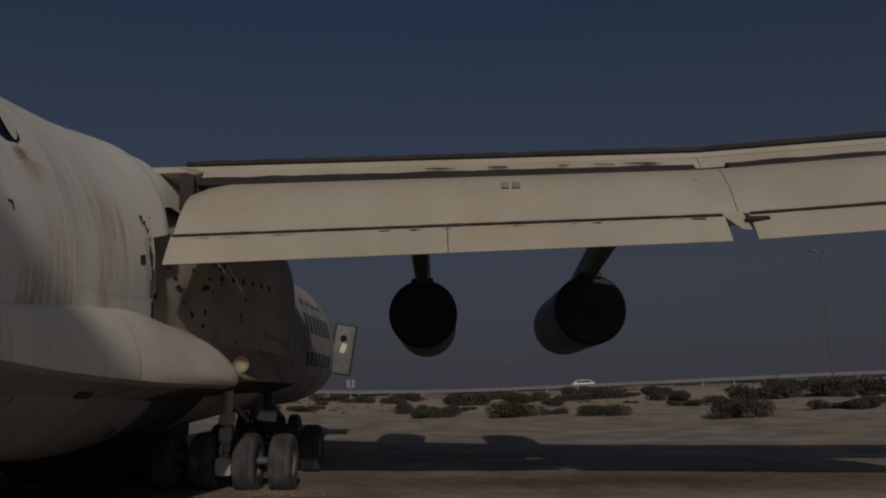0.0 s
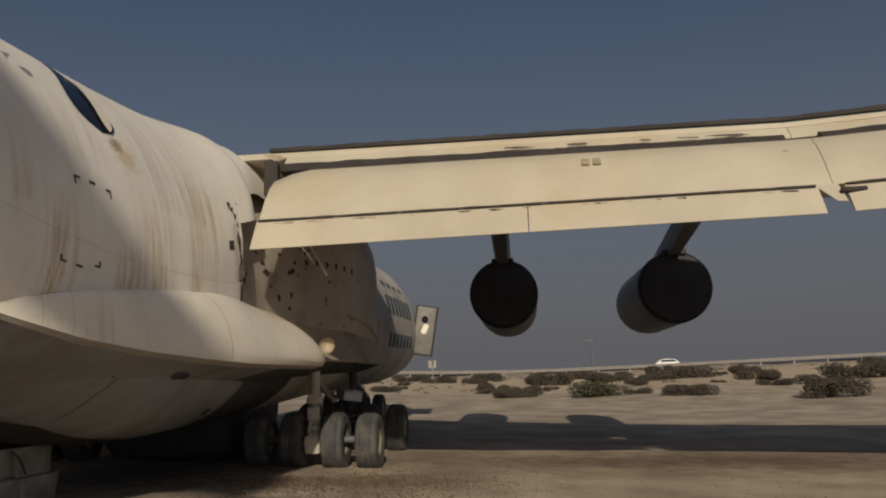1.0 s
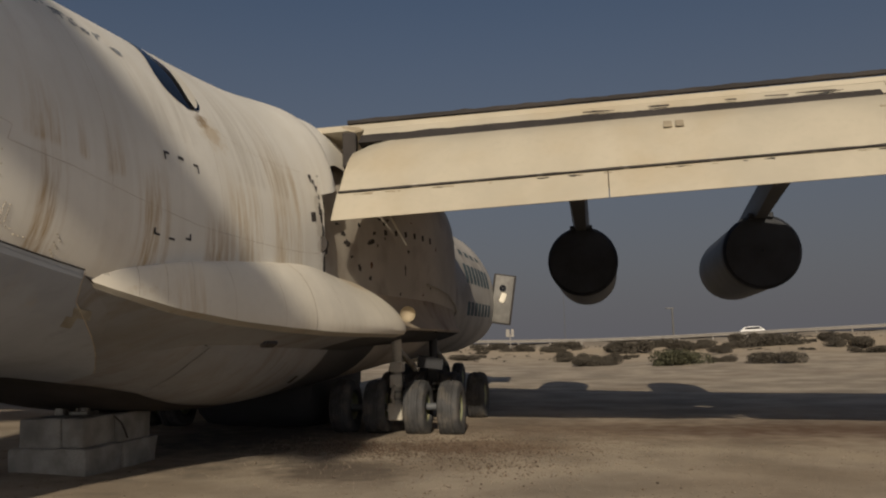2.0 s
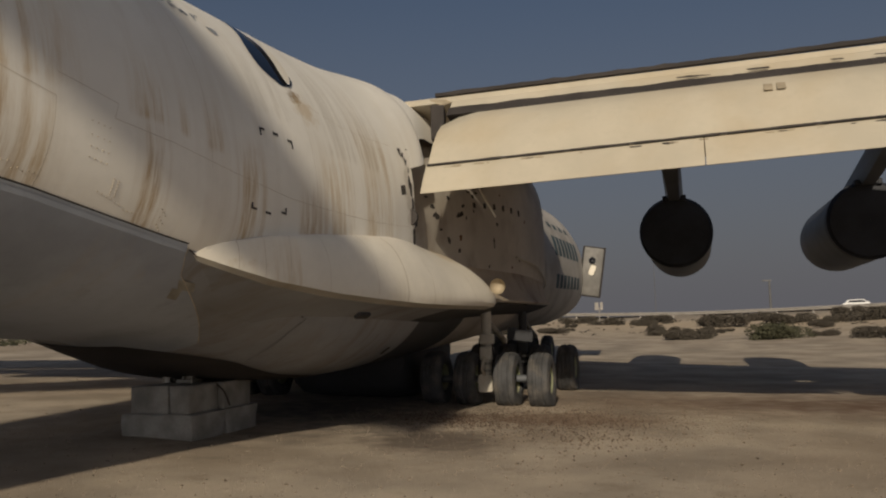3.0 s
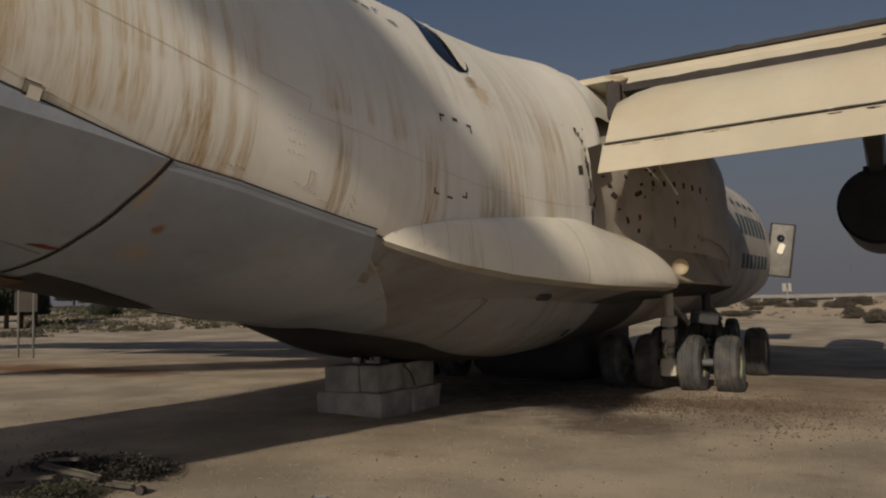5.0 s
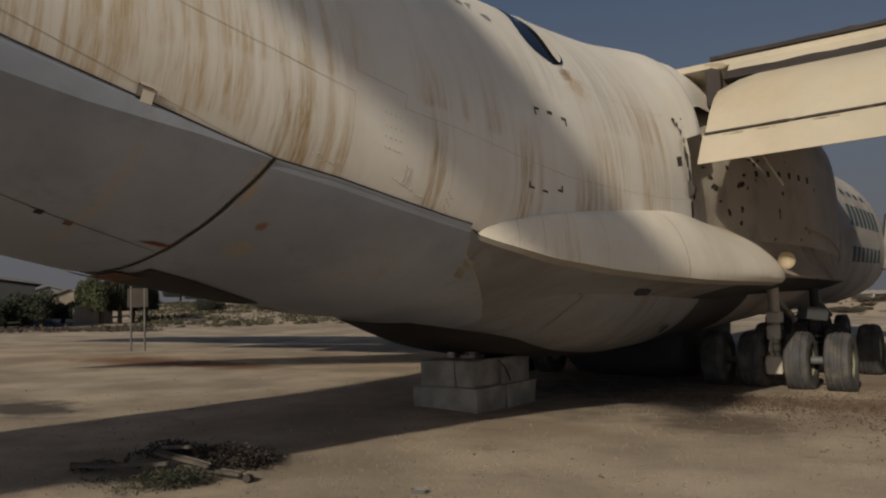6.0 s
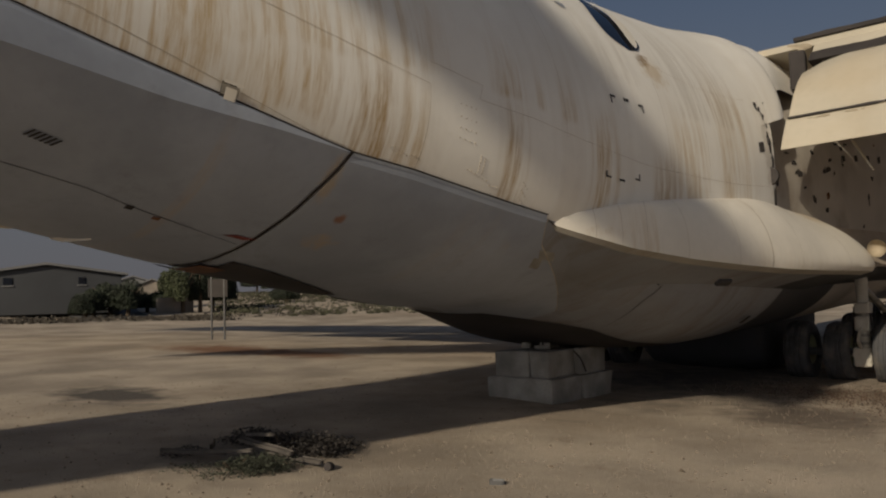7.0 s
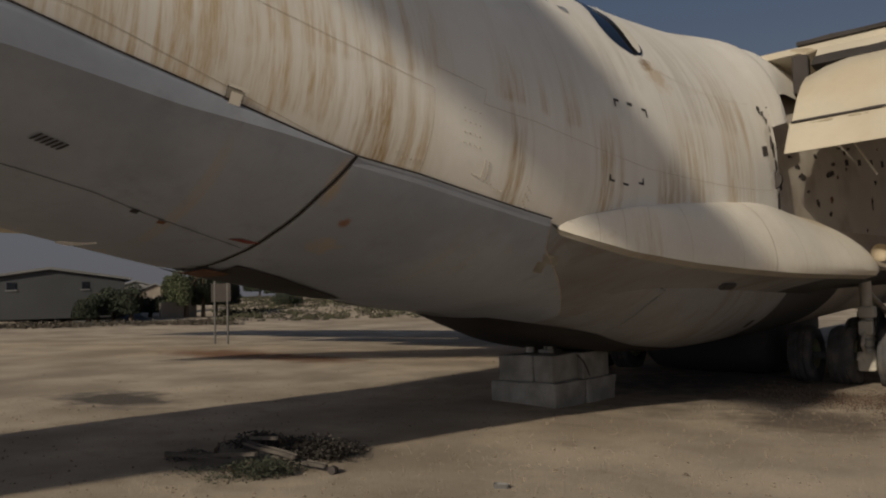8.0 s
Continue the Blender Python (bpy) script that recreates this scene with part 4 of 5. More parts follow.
def vane(x):
    """The slim strip seen above the flap gap."""
    y, z = te(x) - 0.10, wing_z(x) - 0.20
    return [(y + 0.25, z + 0.02), (y + 0.08, z + 0.05), (y - 0.06, z - 0.10), (y - 0.09, z - 0.17), (y + 0.10, z - 0.10)]


for s in (1, -1):
    flap("main_flap", 2.92, 11.35, main_flap, "lowered cream main flap with faint ochre stains", s, True)
    flap("flap_vane", 2.98, 11.19, vane, "narrow flap vane with chipped paint", s)
    flap("trailing_flap", 2.90, 7.13, aft_flap, "lowered inner trailing flap", s)
    flap("trailing_flap", 7.145, 11.15, aft_flap, "lowered inner trailing flap", s)
    flap("main_flap", 11.36, 19.0 if s > 0 else 15.5, main_flap, "lowered outer main flap", s)
    if s > 0:
        flap("trailing_flap", 11.48, 18.8, aft_flap, "lowered outer trailing flap", s)
    flap("flap_vane", 11.2, 19.0, vane, "narrow flap vane with chipped paint", s)

# dark slots: the gap at the trailing flap's hinge, and a solid strip for the shade in the cove above the main flap
for s, x0, x1 in ((1, 2.93, 11.12), (1, 11.5, 18.8), (-1, 2.93, 11.12)):
    loops = []
    for i in range(60):
        x = x0 + (x1 - x0) * i / 59
        t = taper(x)
        y, z = te(x) - 1.31 * t, wing_z(x) - 1.535 * t
        h = 0.016 + 0.008 * noise.noise((x * 3.1, 2.0, 0))
        loops.append([Vector((s * x, y - 0.050, z + h)), Vector((s * x, y - 0.072, z - h)), Vector((s * x, y + 0.03, z - h)), Vector((s * x, y + 0.03, z + h))])
    part("hinge_gap", rings(bmesh.new(), loops), SEAM, plane, "dark hinge gap")
    loops = []
    for i in range(60):
        x = x0 + 0.05 + (x1 - x0 - 0.1) * i / 59
        y, z = te(x) - 0.20, wing_z(x)
        h = 0.03 * noise.noise((x * 2.0, 7.0, 0))
        loops.append([Vector((s * x, y + 0.1, z - 0.315 + 0.6 * h)), Vector((s * x, y - 0.035, z - 0.32 + 0.6 * h)), Vector((s * x, y - 0.23, z - 0.50)), Vector((s * x, y + 0.1, z - 0.56))])
    part("cove_shade_strip", rings(bmesh.new(), loops), SEAM, plane, "solid dark strip for the shade in the cove above the flap")

# pointed tongue of the main flap beyond the inner trailing flap, and its bracket
bm = bmesh.new()
t = taper(11.2)
prism(bm, [(11.00, te(11.0) - 1.06 * t, wing_z(11) - 1.28 * t), (11.42, te(11.4) - 1.06 * t, wing_z(11.4) - 1.28 * t), (11.42, te(11.4) - 1.62 * t, wing_z(11.4) - 1.86 * t), (11.30, te(11.3) - 1.60 * t, wing_z(11.3) - 1.84 * t),
           (11.18, te(11.2) - 1.40 * t, wing_z(11.2) - 1.62 * t)], (0, 0.03, 0.0))
part("flap_tongue", bm, FLAP_PAINT, plane, "pointed cream flap tongue")
bm = box(bmesh.new(), (0.34, 0.08, 0.07), pose(11.55, te(11.5) - 1.45 * t, wing_z(11.5) - 1.66 * t, -30, 0, 0), 0.01)
part("flap_bracket", bm, SEAM, plane)

def flake(w, d, seed, m, mat):
    """A long, ragged scab of missing or lifted paint."""
    r = random.Random(seed)
    rim = []
    for k in range(14):
        t = 2 * math.pi * k / 14
        q = r.uniform(0.55, 1.15)
        rim.append(m @ Vector((w / 2 * q * math.cos(t), -0.004, d / 2 * q * math.sin(t))))
    part("flaked_paint", prism(bmesh.new(), rim, m.to_3x3() @ Vector((0, 0.008, 0))), mat, plane)


# spoiler edge: a dark sooty lip on top of the trailing edge, chipped along its run
loops = []
for i in range(90):
    x = 2.66 + 0.18 * i
    h = 0.022 * noise.noise((x * 4.3, 0, 5)) + 0.014 * noise.noise((x * 15, 0, 8))
    y, z = te(x), wing_z(x)
    loops.append([Vector((x, y + 0.02, z - 0.045)), Vector((x, y - 0.05, z - 0.035)), Vector((x, y - 0.05, z + 0.03 + h)), Vector((x, y + 0.05, z + 0.035 + h))])
part("spoiler_edge", rings(bmesh.new(), loops), SEAM, plane, "dark chipped spoiler edge")
rng = random.Random(11)
for k in range(30):  # flaked paint along the hinge of the trailing flap
    x = rng.uniform(3.2, 10.9)
    y, z = te(x) - 1.37 * taper(x), wing_z(x) - 1.60 * taper(x)
    w, d = rng.uniform(0.08, 0.34), rng.uniform(0.015, 0.05)
    flake(w * 1.2, d, k, pose(x, y, z, -35, 2, 0), PRIMER if k % 3 else SEAM)
for k in range(22):  # and along the vane
    x = rng.uniform(3.2, 11)
    flake(rng.uniform(0.2, 0.8), rng.uniform(0.016, 0.04), 60 + k, pose(x, te(x) - 0.19, wing_z(x) - rng.choice((0.26, 0.32, 0.34)), -20, 1.2, 0), SEAM)
for x in (4.2, 5.2, 6.15, 7.4, 8.6, 9.9, 10.8):  # hinge brackets
    bm = box(bmesh.new(), (0.09, 0.05, 0.05), pose(x, te(x) - 1.33 * taper(x), wing_z(x) - 1.54 * taper(x), -30, 0, 0), 0.008)
    part("hinge_bracket", bm, POD_PAINT, plane)
for x, d in ((8.05, 0.30), (8.22, 0.30), (10.95, 0.20)):  # repair patches
    bm = box(bmesh.new(), (0.12, 0.008, 0.20), pose(x, te(x) - 0.42 - d - 0.035, wing_z(x) - 0.53 - d * 0.60, -50, 2, 0), 0.002)
    part("repair_patch", bm, PRIMER, plane)
for x, u in ((4.3, 0.55), (4.9, 0.52), (9.1, 0.40), (3.4, 0.3)):  # small holes
    bm = tube(bmesh.new(), (x, te(x) - 0.42 - u * 0.86 - 0.03, wing_z(x) - 0.53 - u * 0.80), (x, te(x) - 0.42 - u * 0.86 + 0.05, wing_z(x) - 0.55 - u * 0.80), 0.022, sides=10)
    part("bullet_hole", bm, SEAM, plane)

# tail: fin with a high tailplane
def blade(name, root, tip, rc, tc, thick, label):
    """A tapering surface between two leading-edge points, with chords running aft."""
    def ring(p, c, side):
        prof = [(0, 0), (0.1, 0.5), (0.35, 0.6), (0.7, 0.3), (1, 0), (0.7, -0.3), (0.35, -0.6), (0.1, -0.5)]
        return [Vector(p) + Vector((0, -c * u, 0)) + side * (thick * c * v) for u, v in prof]
    side = Vector((1, 0, 0)) if abs(tip[0] - root[0]) < 0.5 else Vector((0, 0, 1))
    part(name, rings(bmesh.new(), [ring(root, rc, side), ring(tip, tc, side)]), PAINT, plane, label, True, 40)


blade("fin", (0, -11.5, 5.4), (0, -18.5, 13.0), 11.0, 6.5, 0.10, "tall white tail fin")
blade("tailplane", (0.0, -16.06, 13.1), (7.4, -27.66, 13.1), 7.4, 2.7, 0.10, "white high-set tailplane")
blade("tailplane", (0.0, -16.06, 13.1), (-7.4, -27.66, 13.1), 7.4, 2.7, 0.10, "white high-set tailplane")


# ---- engines on pylons ----
def engine(x, y, z):
    prof = [(0.86, 0.02), (0.88, 0.04), (0.90, 0.5), (0.91, 1.6), (0.92, 2.6), (0.92, 3.4), (0.93, 4.1), (0.93, 4.7), (0.90, 5.2), (0.84, 5.45), (0.78, 5.3), (0.76, 4.7)]
    ob = part("engine", spun(bmesh.new(), [(r, -h) for r, h in prof], Matrix.Translation((x, y, z)) @ pose(0, 0, 0, 90, 0, 0), 40), GREY_PAINT, plane, "grey engine nacelle with a sooty tail end", True, 40)
    back = Matrix.Translation((x, y, z)) @ pose(0, 0, 0, 90, 0, 0)
    part("exhaust", spun(bmesh.new(), [(0.02, 0.03), (0.5, 0.03), (0.84, 0.03), (0.875, 0.0), (0.885, -0.05)], back, 40), SOOT, ob, "closed sooty exhaust end", True, 40)
    part("band", spun(bmesh.new(), [(0.885, -0.05), (0.91, -0.06), (0.915, -0.34), (0.90, -0.36)], back, 40), SOOT, ob, "", True, 40)
    part("intake", spun(bmesh.new(), [(0.02, -4.6), (0.4, -4.55), (0.77, -4.5)], back, 40), SOOT, ob)
    top = wing_z(abs(x)) - 0.35
    py = le(abs(x))
    bm = bmesh.new()
    w = 0.22
    low = [(x - w * 0.6, y - 0.10, z + 0.80), (x + w * 0.6, y - 0.10, z + 0.80), (x + w, y + 1.5, z + 0.85), (x + w * 0.5, y + 4.0, z + 0.88), (x - w * 0.5, y + 4.0, z + 0.88), (x - w, y + 1.5, z + 0.85)]
    high = [(x - w * 0.9, py - 2.6, top), (x + w * 0.9, py - 2.6, top), (x + w, py - 1.2, top + 0.1), (x + w * 0.5, py + 0.6, top + 0.2), (x - w * 0.5, py + 0.6, top + 0.2), (x - w, py - 1.2, top + 0.1)]
    rings(bm, [[Vector(p) for p in low], [Vector(p) for p in high]])
    part("pylon", bm, GREY_PAINT, ob, "grey engine pylon", True, 40)
    bm = bmesh.new()
    for dx in (-0.24, 0.24):
        box(bm, (0.10, 0.3, 0.14), pose(x + dx, y + 0.02, z + 0.86, 0, 0, 0), 0.02)
    box(bm, (0.46, 0.35, 0.12), pose(x, y + 0.05, z + 0.86), 0.03)
    part("mount", bm, SOOT, ob)


for x, y, z in ((6.50, 9.25, 3.62), (10.80, 8.35, 3.56), (-6.50, 9.25, 3.62), (-10.80, 8.35, 3.56)):
    engine(x, y, z)


# ---- landing gear ----
def wheel(x, y, r, width, squash, turn=0):
    z0 = ground_z(x, y)
    m = Matrix.Translation((x, y, z0 + r - squash)) @ pose(0, 0, 0, 0, 90, turn)
    w = width / 2
    prof = [(0.50 * r, -w * 0.80), (0.60 * r, -w * 0.98), (0.80 * r, -w), (0.93 * r, -w * 0.86), (0.985 * r, -w * 0.55), (0.985 * r, -w * 0.50), (0.96 * r, -w * 0.46), (0.96 * r, -w * 0.40),
            (1.0 * r, -w * 0.36), (1.0 * r, -0.03), (0.97 * r, -0.02), (0.97 * r, 0.02), (1.0 * r, 0.03), (1.0 * r, w * 0.36), (0.96 * r, w * 0.40), (0.96 * r, w * 0.46), (0.985 * r, w * 0.50),
            (0.985 * r, w * 0.55), (0.93 * r, w * 0.86), (0.80 * r, w), (0.60 * r, w * 0.98), (0.50 * r, w * 0.80)]
    bm = spun(bmesh.new(), prof, m, 36)
    for v in bm.verts:  # the flat tyre bulges where it meets the sand
        h = v.co.z - z0
        if h < 0.16:
            v.co.x += (v.co.x - x) * 0.25 * (0.16 - max(0, h)) / 0.16
            v.co.z = max(v.co.z, z0 - 0.03)
    tyre = part("wheel", bm, RUBBER, plane, "cracked flat aircraft tyre, dusty black", True, 30)
    hub = spun(bmesh.new(), [(0.03 * r, -w * 0.60), (0.16 * r, -w * 0.60), (0.20 * r, -w * 0.42), (0.40 * r, -w * 0.36), (0.47 * r, -w * 0.72), (0.52 * r, -w * 0.82), (0.52 * r, w * 0.82), (0.47 * r, w * 0.72),
                             (0.40 * r, w * 0.36), (0.20 * r, w * 0.42), (0.16 * r, w * 0.60), (0.03 * r, w * 0.60)], m, 28)
    part("rim", hub, RIM, tyre, "dusty olive wheel rim", True, 30)
    return tyre


def gear_leg(x, y, mat):
    z0 = ground_z(x, y)
    leg = part("gear_leg", tube(bmesh.new(), (x, y, z0 + 0.50), (x, y, 1.9), 0.09, 0.105, 20), mat, plane, "cream landing-gear leg" if y < 5 else "black landing-gear leg", True, 40)
    bm = box(bmesh.new(), (0.24, 0.26, 0.26), pose(x, y - 0.02, z0 + 1.00), 0.03)
    part("leg_collar", bm, mat, leg)
    for dz in (0.66, 0.80, 1.16):  # clamps and pipes on the shock strut
        part("clamp", tube(bmesh.new(), (x, y, z0 + dz - 0.025), (x, y, z0 + dz + 0.025), 0.125, sides=18), STEEL, leg, "", True, 40)
    for dx in (-0.17, 0.18):
        bm = tube(bmesh.new(), (x + dx, y - 0.06, z0 + 0.45), (x + dx * 0.7, y - 0.10, z0 + 1.30), 0.016, sides=6)
        part("hydraulic_pipe", bm, SEAM, leg)
    for dz in (-1, 1):  # torque link behind the strut
        bm = tube(bmesh.new(), (x - 0.02, y - 0.14, z0 + 0.72 + 0.20 * dz), (x - 0.02, y - 0.36, z0 + 0.72), 0.035, 0.03, 8)
        part("torque_link", bm, mat, leg)
    bm = box(bmesh.new(), (0.26, 0.24, 0.20), pose(x + 0.02, y - 0.05, z0 + 1.28), 0.03)
    part("leg_collar", bm, mat, leg)
    bm = box(bmesh.new(), (0.30, 0.26, 0.34), pose(x, y - 0.10, z0 + 0.42), 0.04)
    tube(bm, (x - 0.1, y - 0.25, z0 + 0.46), (x - 0.1, y - 0.2, z0 + 0.46), 0.05)
    tube(bm, (x + 0.1, y - 0.25, z0 + 0.38), (x + 0.1, y - 0.2, z0 + 0.38), 0.05)
    part("axle_box", bm, mat, leg)
    part("axle", tube(bmesh.new(), (x - 1.25, y, z0 + 0.50), (x + 1.25, y, z0 + 0.50), 0.07, sides=14), GREY_PAINT, leg, "", True)
    bm = tube(bmesh.new(), (x, y, 1.5), (x + 0.1, y + 1.1, 1.05), 0.06, sides=10)
    part("drag_brace", bm, STEEL, leg)


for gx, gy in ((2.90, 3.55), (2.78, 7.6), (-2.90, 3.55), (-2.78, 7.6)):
    gear_leg(gx, gy, STRUT if gy < 5 else BAY_SHADE_PAINT)
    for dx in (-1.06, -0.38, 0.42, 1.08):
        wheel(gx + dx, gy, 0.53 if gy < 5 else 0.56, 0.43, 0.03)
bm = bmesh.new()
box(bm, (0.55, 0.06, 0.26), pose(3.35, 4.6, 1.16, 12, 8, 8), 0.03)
part("gear_door", bm, BAY_SHADE_PAINT, plane, "hanging black gear door")


# nose gear, far forward in the shade under the belly
NX, NY = 0.42, 18.7
leg = part("gear_leg", tube(bmesh.new(), (NX, NY, ground_z(NX, NY) + 0.5), (NX, NY, 2.2), 0.16, 0.20, 16), SEAM, plane, "dark nose-gear leg", True, 40)
part("axle", tube(bmesh.new(), (NX - 1.0, NY, ground_z(NX, NY) + 0.50), (NX + 1.0, NY, ground_z(NX, NY) + 0.50), 0.09, sides=12), STEEL, leg, "", True)
part("drag_brace", tube(bmesh.new(), (NX, NY, 1.1), (NX - 0.2, NY + 1.5, 2.1), 0.07, sides=10), SEAM, leg)
for dx in (-0.95, -0.36, 0.36, 0.95):
    wheel(NX + dx, NY, 0.55, 0.40, 0.03)


# ---- open crew door by the nose ----
def door_pose(dx, dy, dz):
    return Matrix.Translation((3.16, 18.8, 3.26)) @ pose(0, 0, 0, 0, 9, 12) @ Matrix.Translation((dx, dy, dz))


door = part("crew_door", box(bmesh.new(), (0.74, 0.09, 1.86), door_pose(0, 0, 0), 0.04), CREW_PANEL, plane, "open grey crew door standing out from the body", True)
part("door_frame", box(bmesh.new(), (0.06, 0.13, 1.92), door_pose(0.40, 0.02, 0), 0.02), SEAM, door)
part("door_frame", box(bmesh.new(), (0.82, 0.13, 0.06), door_pose(0, 0.02, -0.93), 0.02), SEAM, door)
part("door_frame", box(bmesh.new(), (0.82, 0.13, 0.05), door_pose(0, 0.02, 0.93), 0.02), SEAM, door)
part("door_frame", box(bmesh.new(), (0.05, 0.13, 1.30), door_pose(-0.40, 0.02, 0.28), 0.02), SEAM, door)
part("door_window", spun(bmesh.new(), [(0.02, 0.0), (0.13, 0.0), (0.13, 0.02), (0.02, 0.02)], door_pose(-0.04, -0.05, 0.42) @ pose(0, 0, 0, 90, 0, 0), 20), GLASSY, door)
part("door_patch", box(bmesh.new(), (0.22, 0.03, 0.40), door_pose(0.0, -0.05, 0.06) @ pose(0, 0, 0, 0, 14, 0), 0.06), POD_PAINT, door)
part("door_hinge", box(bmesh.new(), (0.10, 0.14, 0.30), door_pose(-0.44, 0, -0.4), 0.02), POD_PAINT, door)


# ---- things under and around the aircraft ----
def at_ground(x, y, dz=0.0):
    return (x, y, ground_z(x, y) + dz)


def rough_block(size, seed, chip=0.02):
    """A cast block with worn, chipped edges."""
    bm = box(bmesh.new(), size, Matrix(), 0.025)
    bmesh.ops.subdivide_edges(bm, edges=bm.edges[:], cuts=3, use_grid_fill=True)
    for v in bm.verts:
        v.co += Vector((noise.noise(v.co * 3 + Vector((seed, 0, 0))), noise.noise(v.co * 3 + Vector((0, seed, 0))), noise.noise(v.co * 3 + Vector((0, 0, seed))))) * chip
    return bm


BX, BY = -0.08, -1.92
support = thing("concrete_support", at_ground(BX, BY, -0.03), "cracked grey concrete block in two courses propping up the tail", "concrete block")
for dx, dy, sx, sy in ((0, -0.42, 1.12, 0.80), (0, 0.42, 1.12, 0.80)):
    ob = part("lower_block", rough_block((sx, sy, 0.36), dx + dy, 0.03), CONCRETE, support, "", True, 30)
    ob.location = (dx, dy, 0.17)
for dx, dy, sx, sy in ((-0.20, -0.36, 0.60, 0.70), (0.27, -0.36, 0.32, 0.70), (0.03, 0.38, 0.94, 0.74)):
    ob = part("upper_block", rough_block((sx, sy, 0.38), 3 + dx + dy, 0.02), CONCRETE, support, "", True, 30)
    ob.location = (dx, dy, 0.53)
for pts in (((0.505, -0.15, 0.70), (0.512, 0.0, 0.60), (0.512, 0.08, 0.50), (0.508, 0.16, 0.38)),):
    bm = bmesh.new()
    for a, b in zip(pts, pts[1:]):
        tube(bm, a, b, 0.012, sides=5)
    part("crack", bm, SEAM, support)

jack = thing("tail_jack", (BX + 0.05, BY - 0.15, ground_z(BX, BY) + 0.69), "rusty steel jack standing on the concrete block", "jack")
bm = tube(bmesh.new(), (0, 0, 0), (0, 0, 0.46), 0.055, sides=14)
part("column", bm, STEEL, jack)
bm = box(bmesh.new(), (0.26, 0.26, 0.05), pose(0, 0, 0.03), 0.01)
part("base_plate", bm, STEEL, jack)
for dx in (-0.07, 0.07):
    part("lug", box(bmesh.new(), (0.03, 0.10, 0.22), pose(dx, -0.02, 0.16), 0.01), STEEL, jack)
part("jack_head", box(bmesh.new(), (0.16, 0.16, 0.10), pose(0, 0, 0.24), 0.02), STEEL, jack)
jack2 = thing("tail_prop", (BX - 0.38, BY - 0.05, ground_z(BX, BY) + 0.69), "short steel prop under the tail", "prop")
part("column", tube(bmesh.new(), (0, 0, 0), (0, 0, 0.3), 0.09, 0.07, 14), STEEL, jack2)


def leaf_cloud(count, size, radii, seed, flat=0.0, lumps=7):
    """Many small leaves massed in uneven lumps; returns vertices and faces."""
    r = random.Random(seed)
    cores = [(Vector((r.uniform(-0.75, 0.75) * radii[0], r.uniform(-0.75, 0.75) * radii[1], r.uniform(0.10, 0.60) * radii[2])), r.uniform(0.32, 0.58)) for _ in range(lumps)]
    verts, faces = [], []
    while len(faces) < count:
        c, k = cores[r.randrange(lumps)]
        d = Vector((r.gauss(0, 1), r.gauss(0, 1), r.gauss(0, 1))).normalized() * r.random() ** 0.4 * k
        p = c + Vector((d.x * radii[0], d.y * radii[1], d.z * radii[2]))
        if p.z < 0:
            p.z = -p.z * 0.3
        u = Vector((r.gauss(0, 1), r.gauss(0, 1), r.gauss(0, 1) + flat)).normalized()
        w = u.cross(Vector((r.gauss(0, 1), r.gauss(0, 1), r.gauss(0, 1)))).normalized()
        s = size * r.uniform(0.5, 1.3)
        i = len(verts)
        verts += [p - u * s, p + w * s * 0.45, p + u * s, p - w * s * 0.45]
        faces.append((i, i + 1, i + 2, i + 3))
    return verts, faces


def bush_mesh(name, count, size, radii, seed, mat):
    me = bpy.data.meshes.new(name)
    v, f = leaf_cloud(count, size, radii, seed)
    me.from_pydata([tuple(p) for p in v], [], f)
    me.materials.append(mat)
    return me


TWIGS = [bush_mesh("twigs", 5200, 0.035, (1.0, 0.75, 0.55), 40 + k, (DRY_TWIG, GREEN_WEED)[k]) for k in range(2)]
BUSHES = [bush_mesh("foliage", 6500, 0.040, (1.0, 0.75, 0.55), 20 + k, BUSH_A if k < 2 else BUSH_B) for k in range(6)] + TWIGS


def bush(x, y, w, h, kind, turn, label="low dry olive desert bush on the sand", group="desert bushes"):
    ob = thing("bush", at_ground(x, y, -0.05), label, "bush", group)
    fol = new("foliage", BUSHES[kind])
    fol.parent = ob
    ob.rotation_euler = (0, 0, turn)
    fol.scale = (w / 1.9, w / 1.9, h / 0.66)
    stem = part("stem", tube(tube(bmesh.new(), (0, 0, 0), (0.12, 0.05, h * 0.6), 0.03, 0.01, 6), (0, 0, 0), (-0.1, -0.05, h * 0.6), 0.03, 0.01, 6), BARK, ob)
    return ob


rng = random.Random(21)
for x, y, w, h, k in ((11.2, 37.5, 4.6, 1.15, 0), (16.6, 37.0, 3.6, 0.85, 2), (23.4, 32.6, 3.6, 1.25, 2), (6.3, 38.5, 2.6, 0.75, 3), (4.6, 47, 2.8, 0.8, 4), (29.5, 34, 3.2, 0.9, 3),
                      (8.8, 57, 4.4, 1.2, 2), (14.2, 60, 4.0, 1.2, 3), (19.8, 57, 5.2, 1.5, 4), (24.6, 52, 3.8, 1.0, 2), (31.0, 50, 5.4, 1.5, 3), (37.5, 49, 6.0, 1.7, 2), (-1.0, 62, 3.2, 0.9, 4),
                      (2.8, 66, 3.6, 1.1, 2), (12.4, 68, 3.4, 1.2, 5), (26.5, 63, 3.8, 1.2, 5), (44, 46, 5.0, 1.6, 4), (38, 62, 4.2, 1.4, 5), (-4.6, 70, 3.4, 1.0, 3), (20.2, 70, 3.6, 1.3, 2),
                      (33.5, 38, 2.2, 0.7, 5), (-2.6, 44, 2.4, 0.6, 3), (50, 58, 5.0, 1.7, 2)):
    bush(x, y, w, h, k, rng.uniform(0, 6.28))
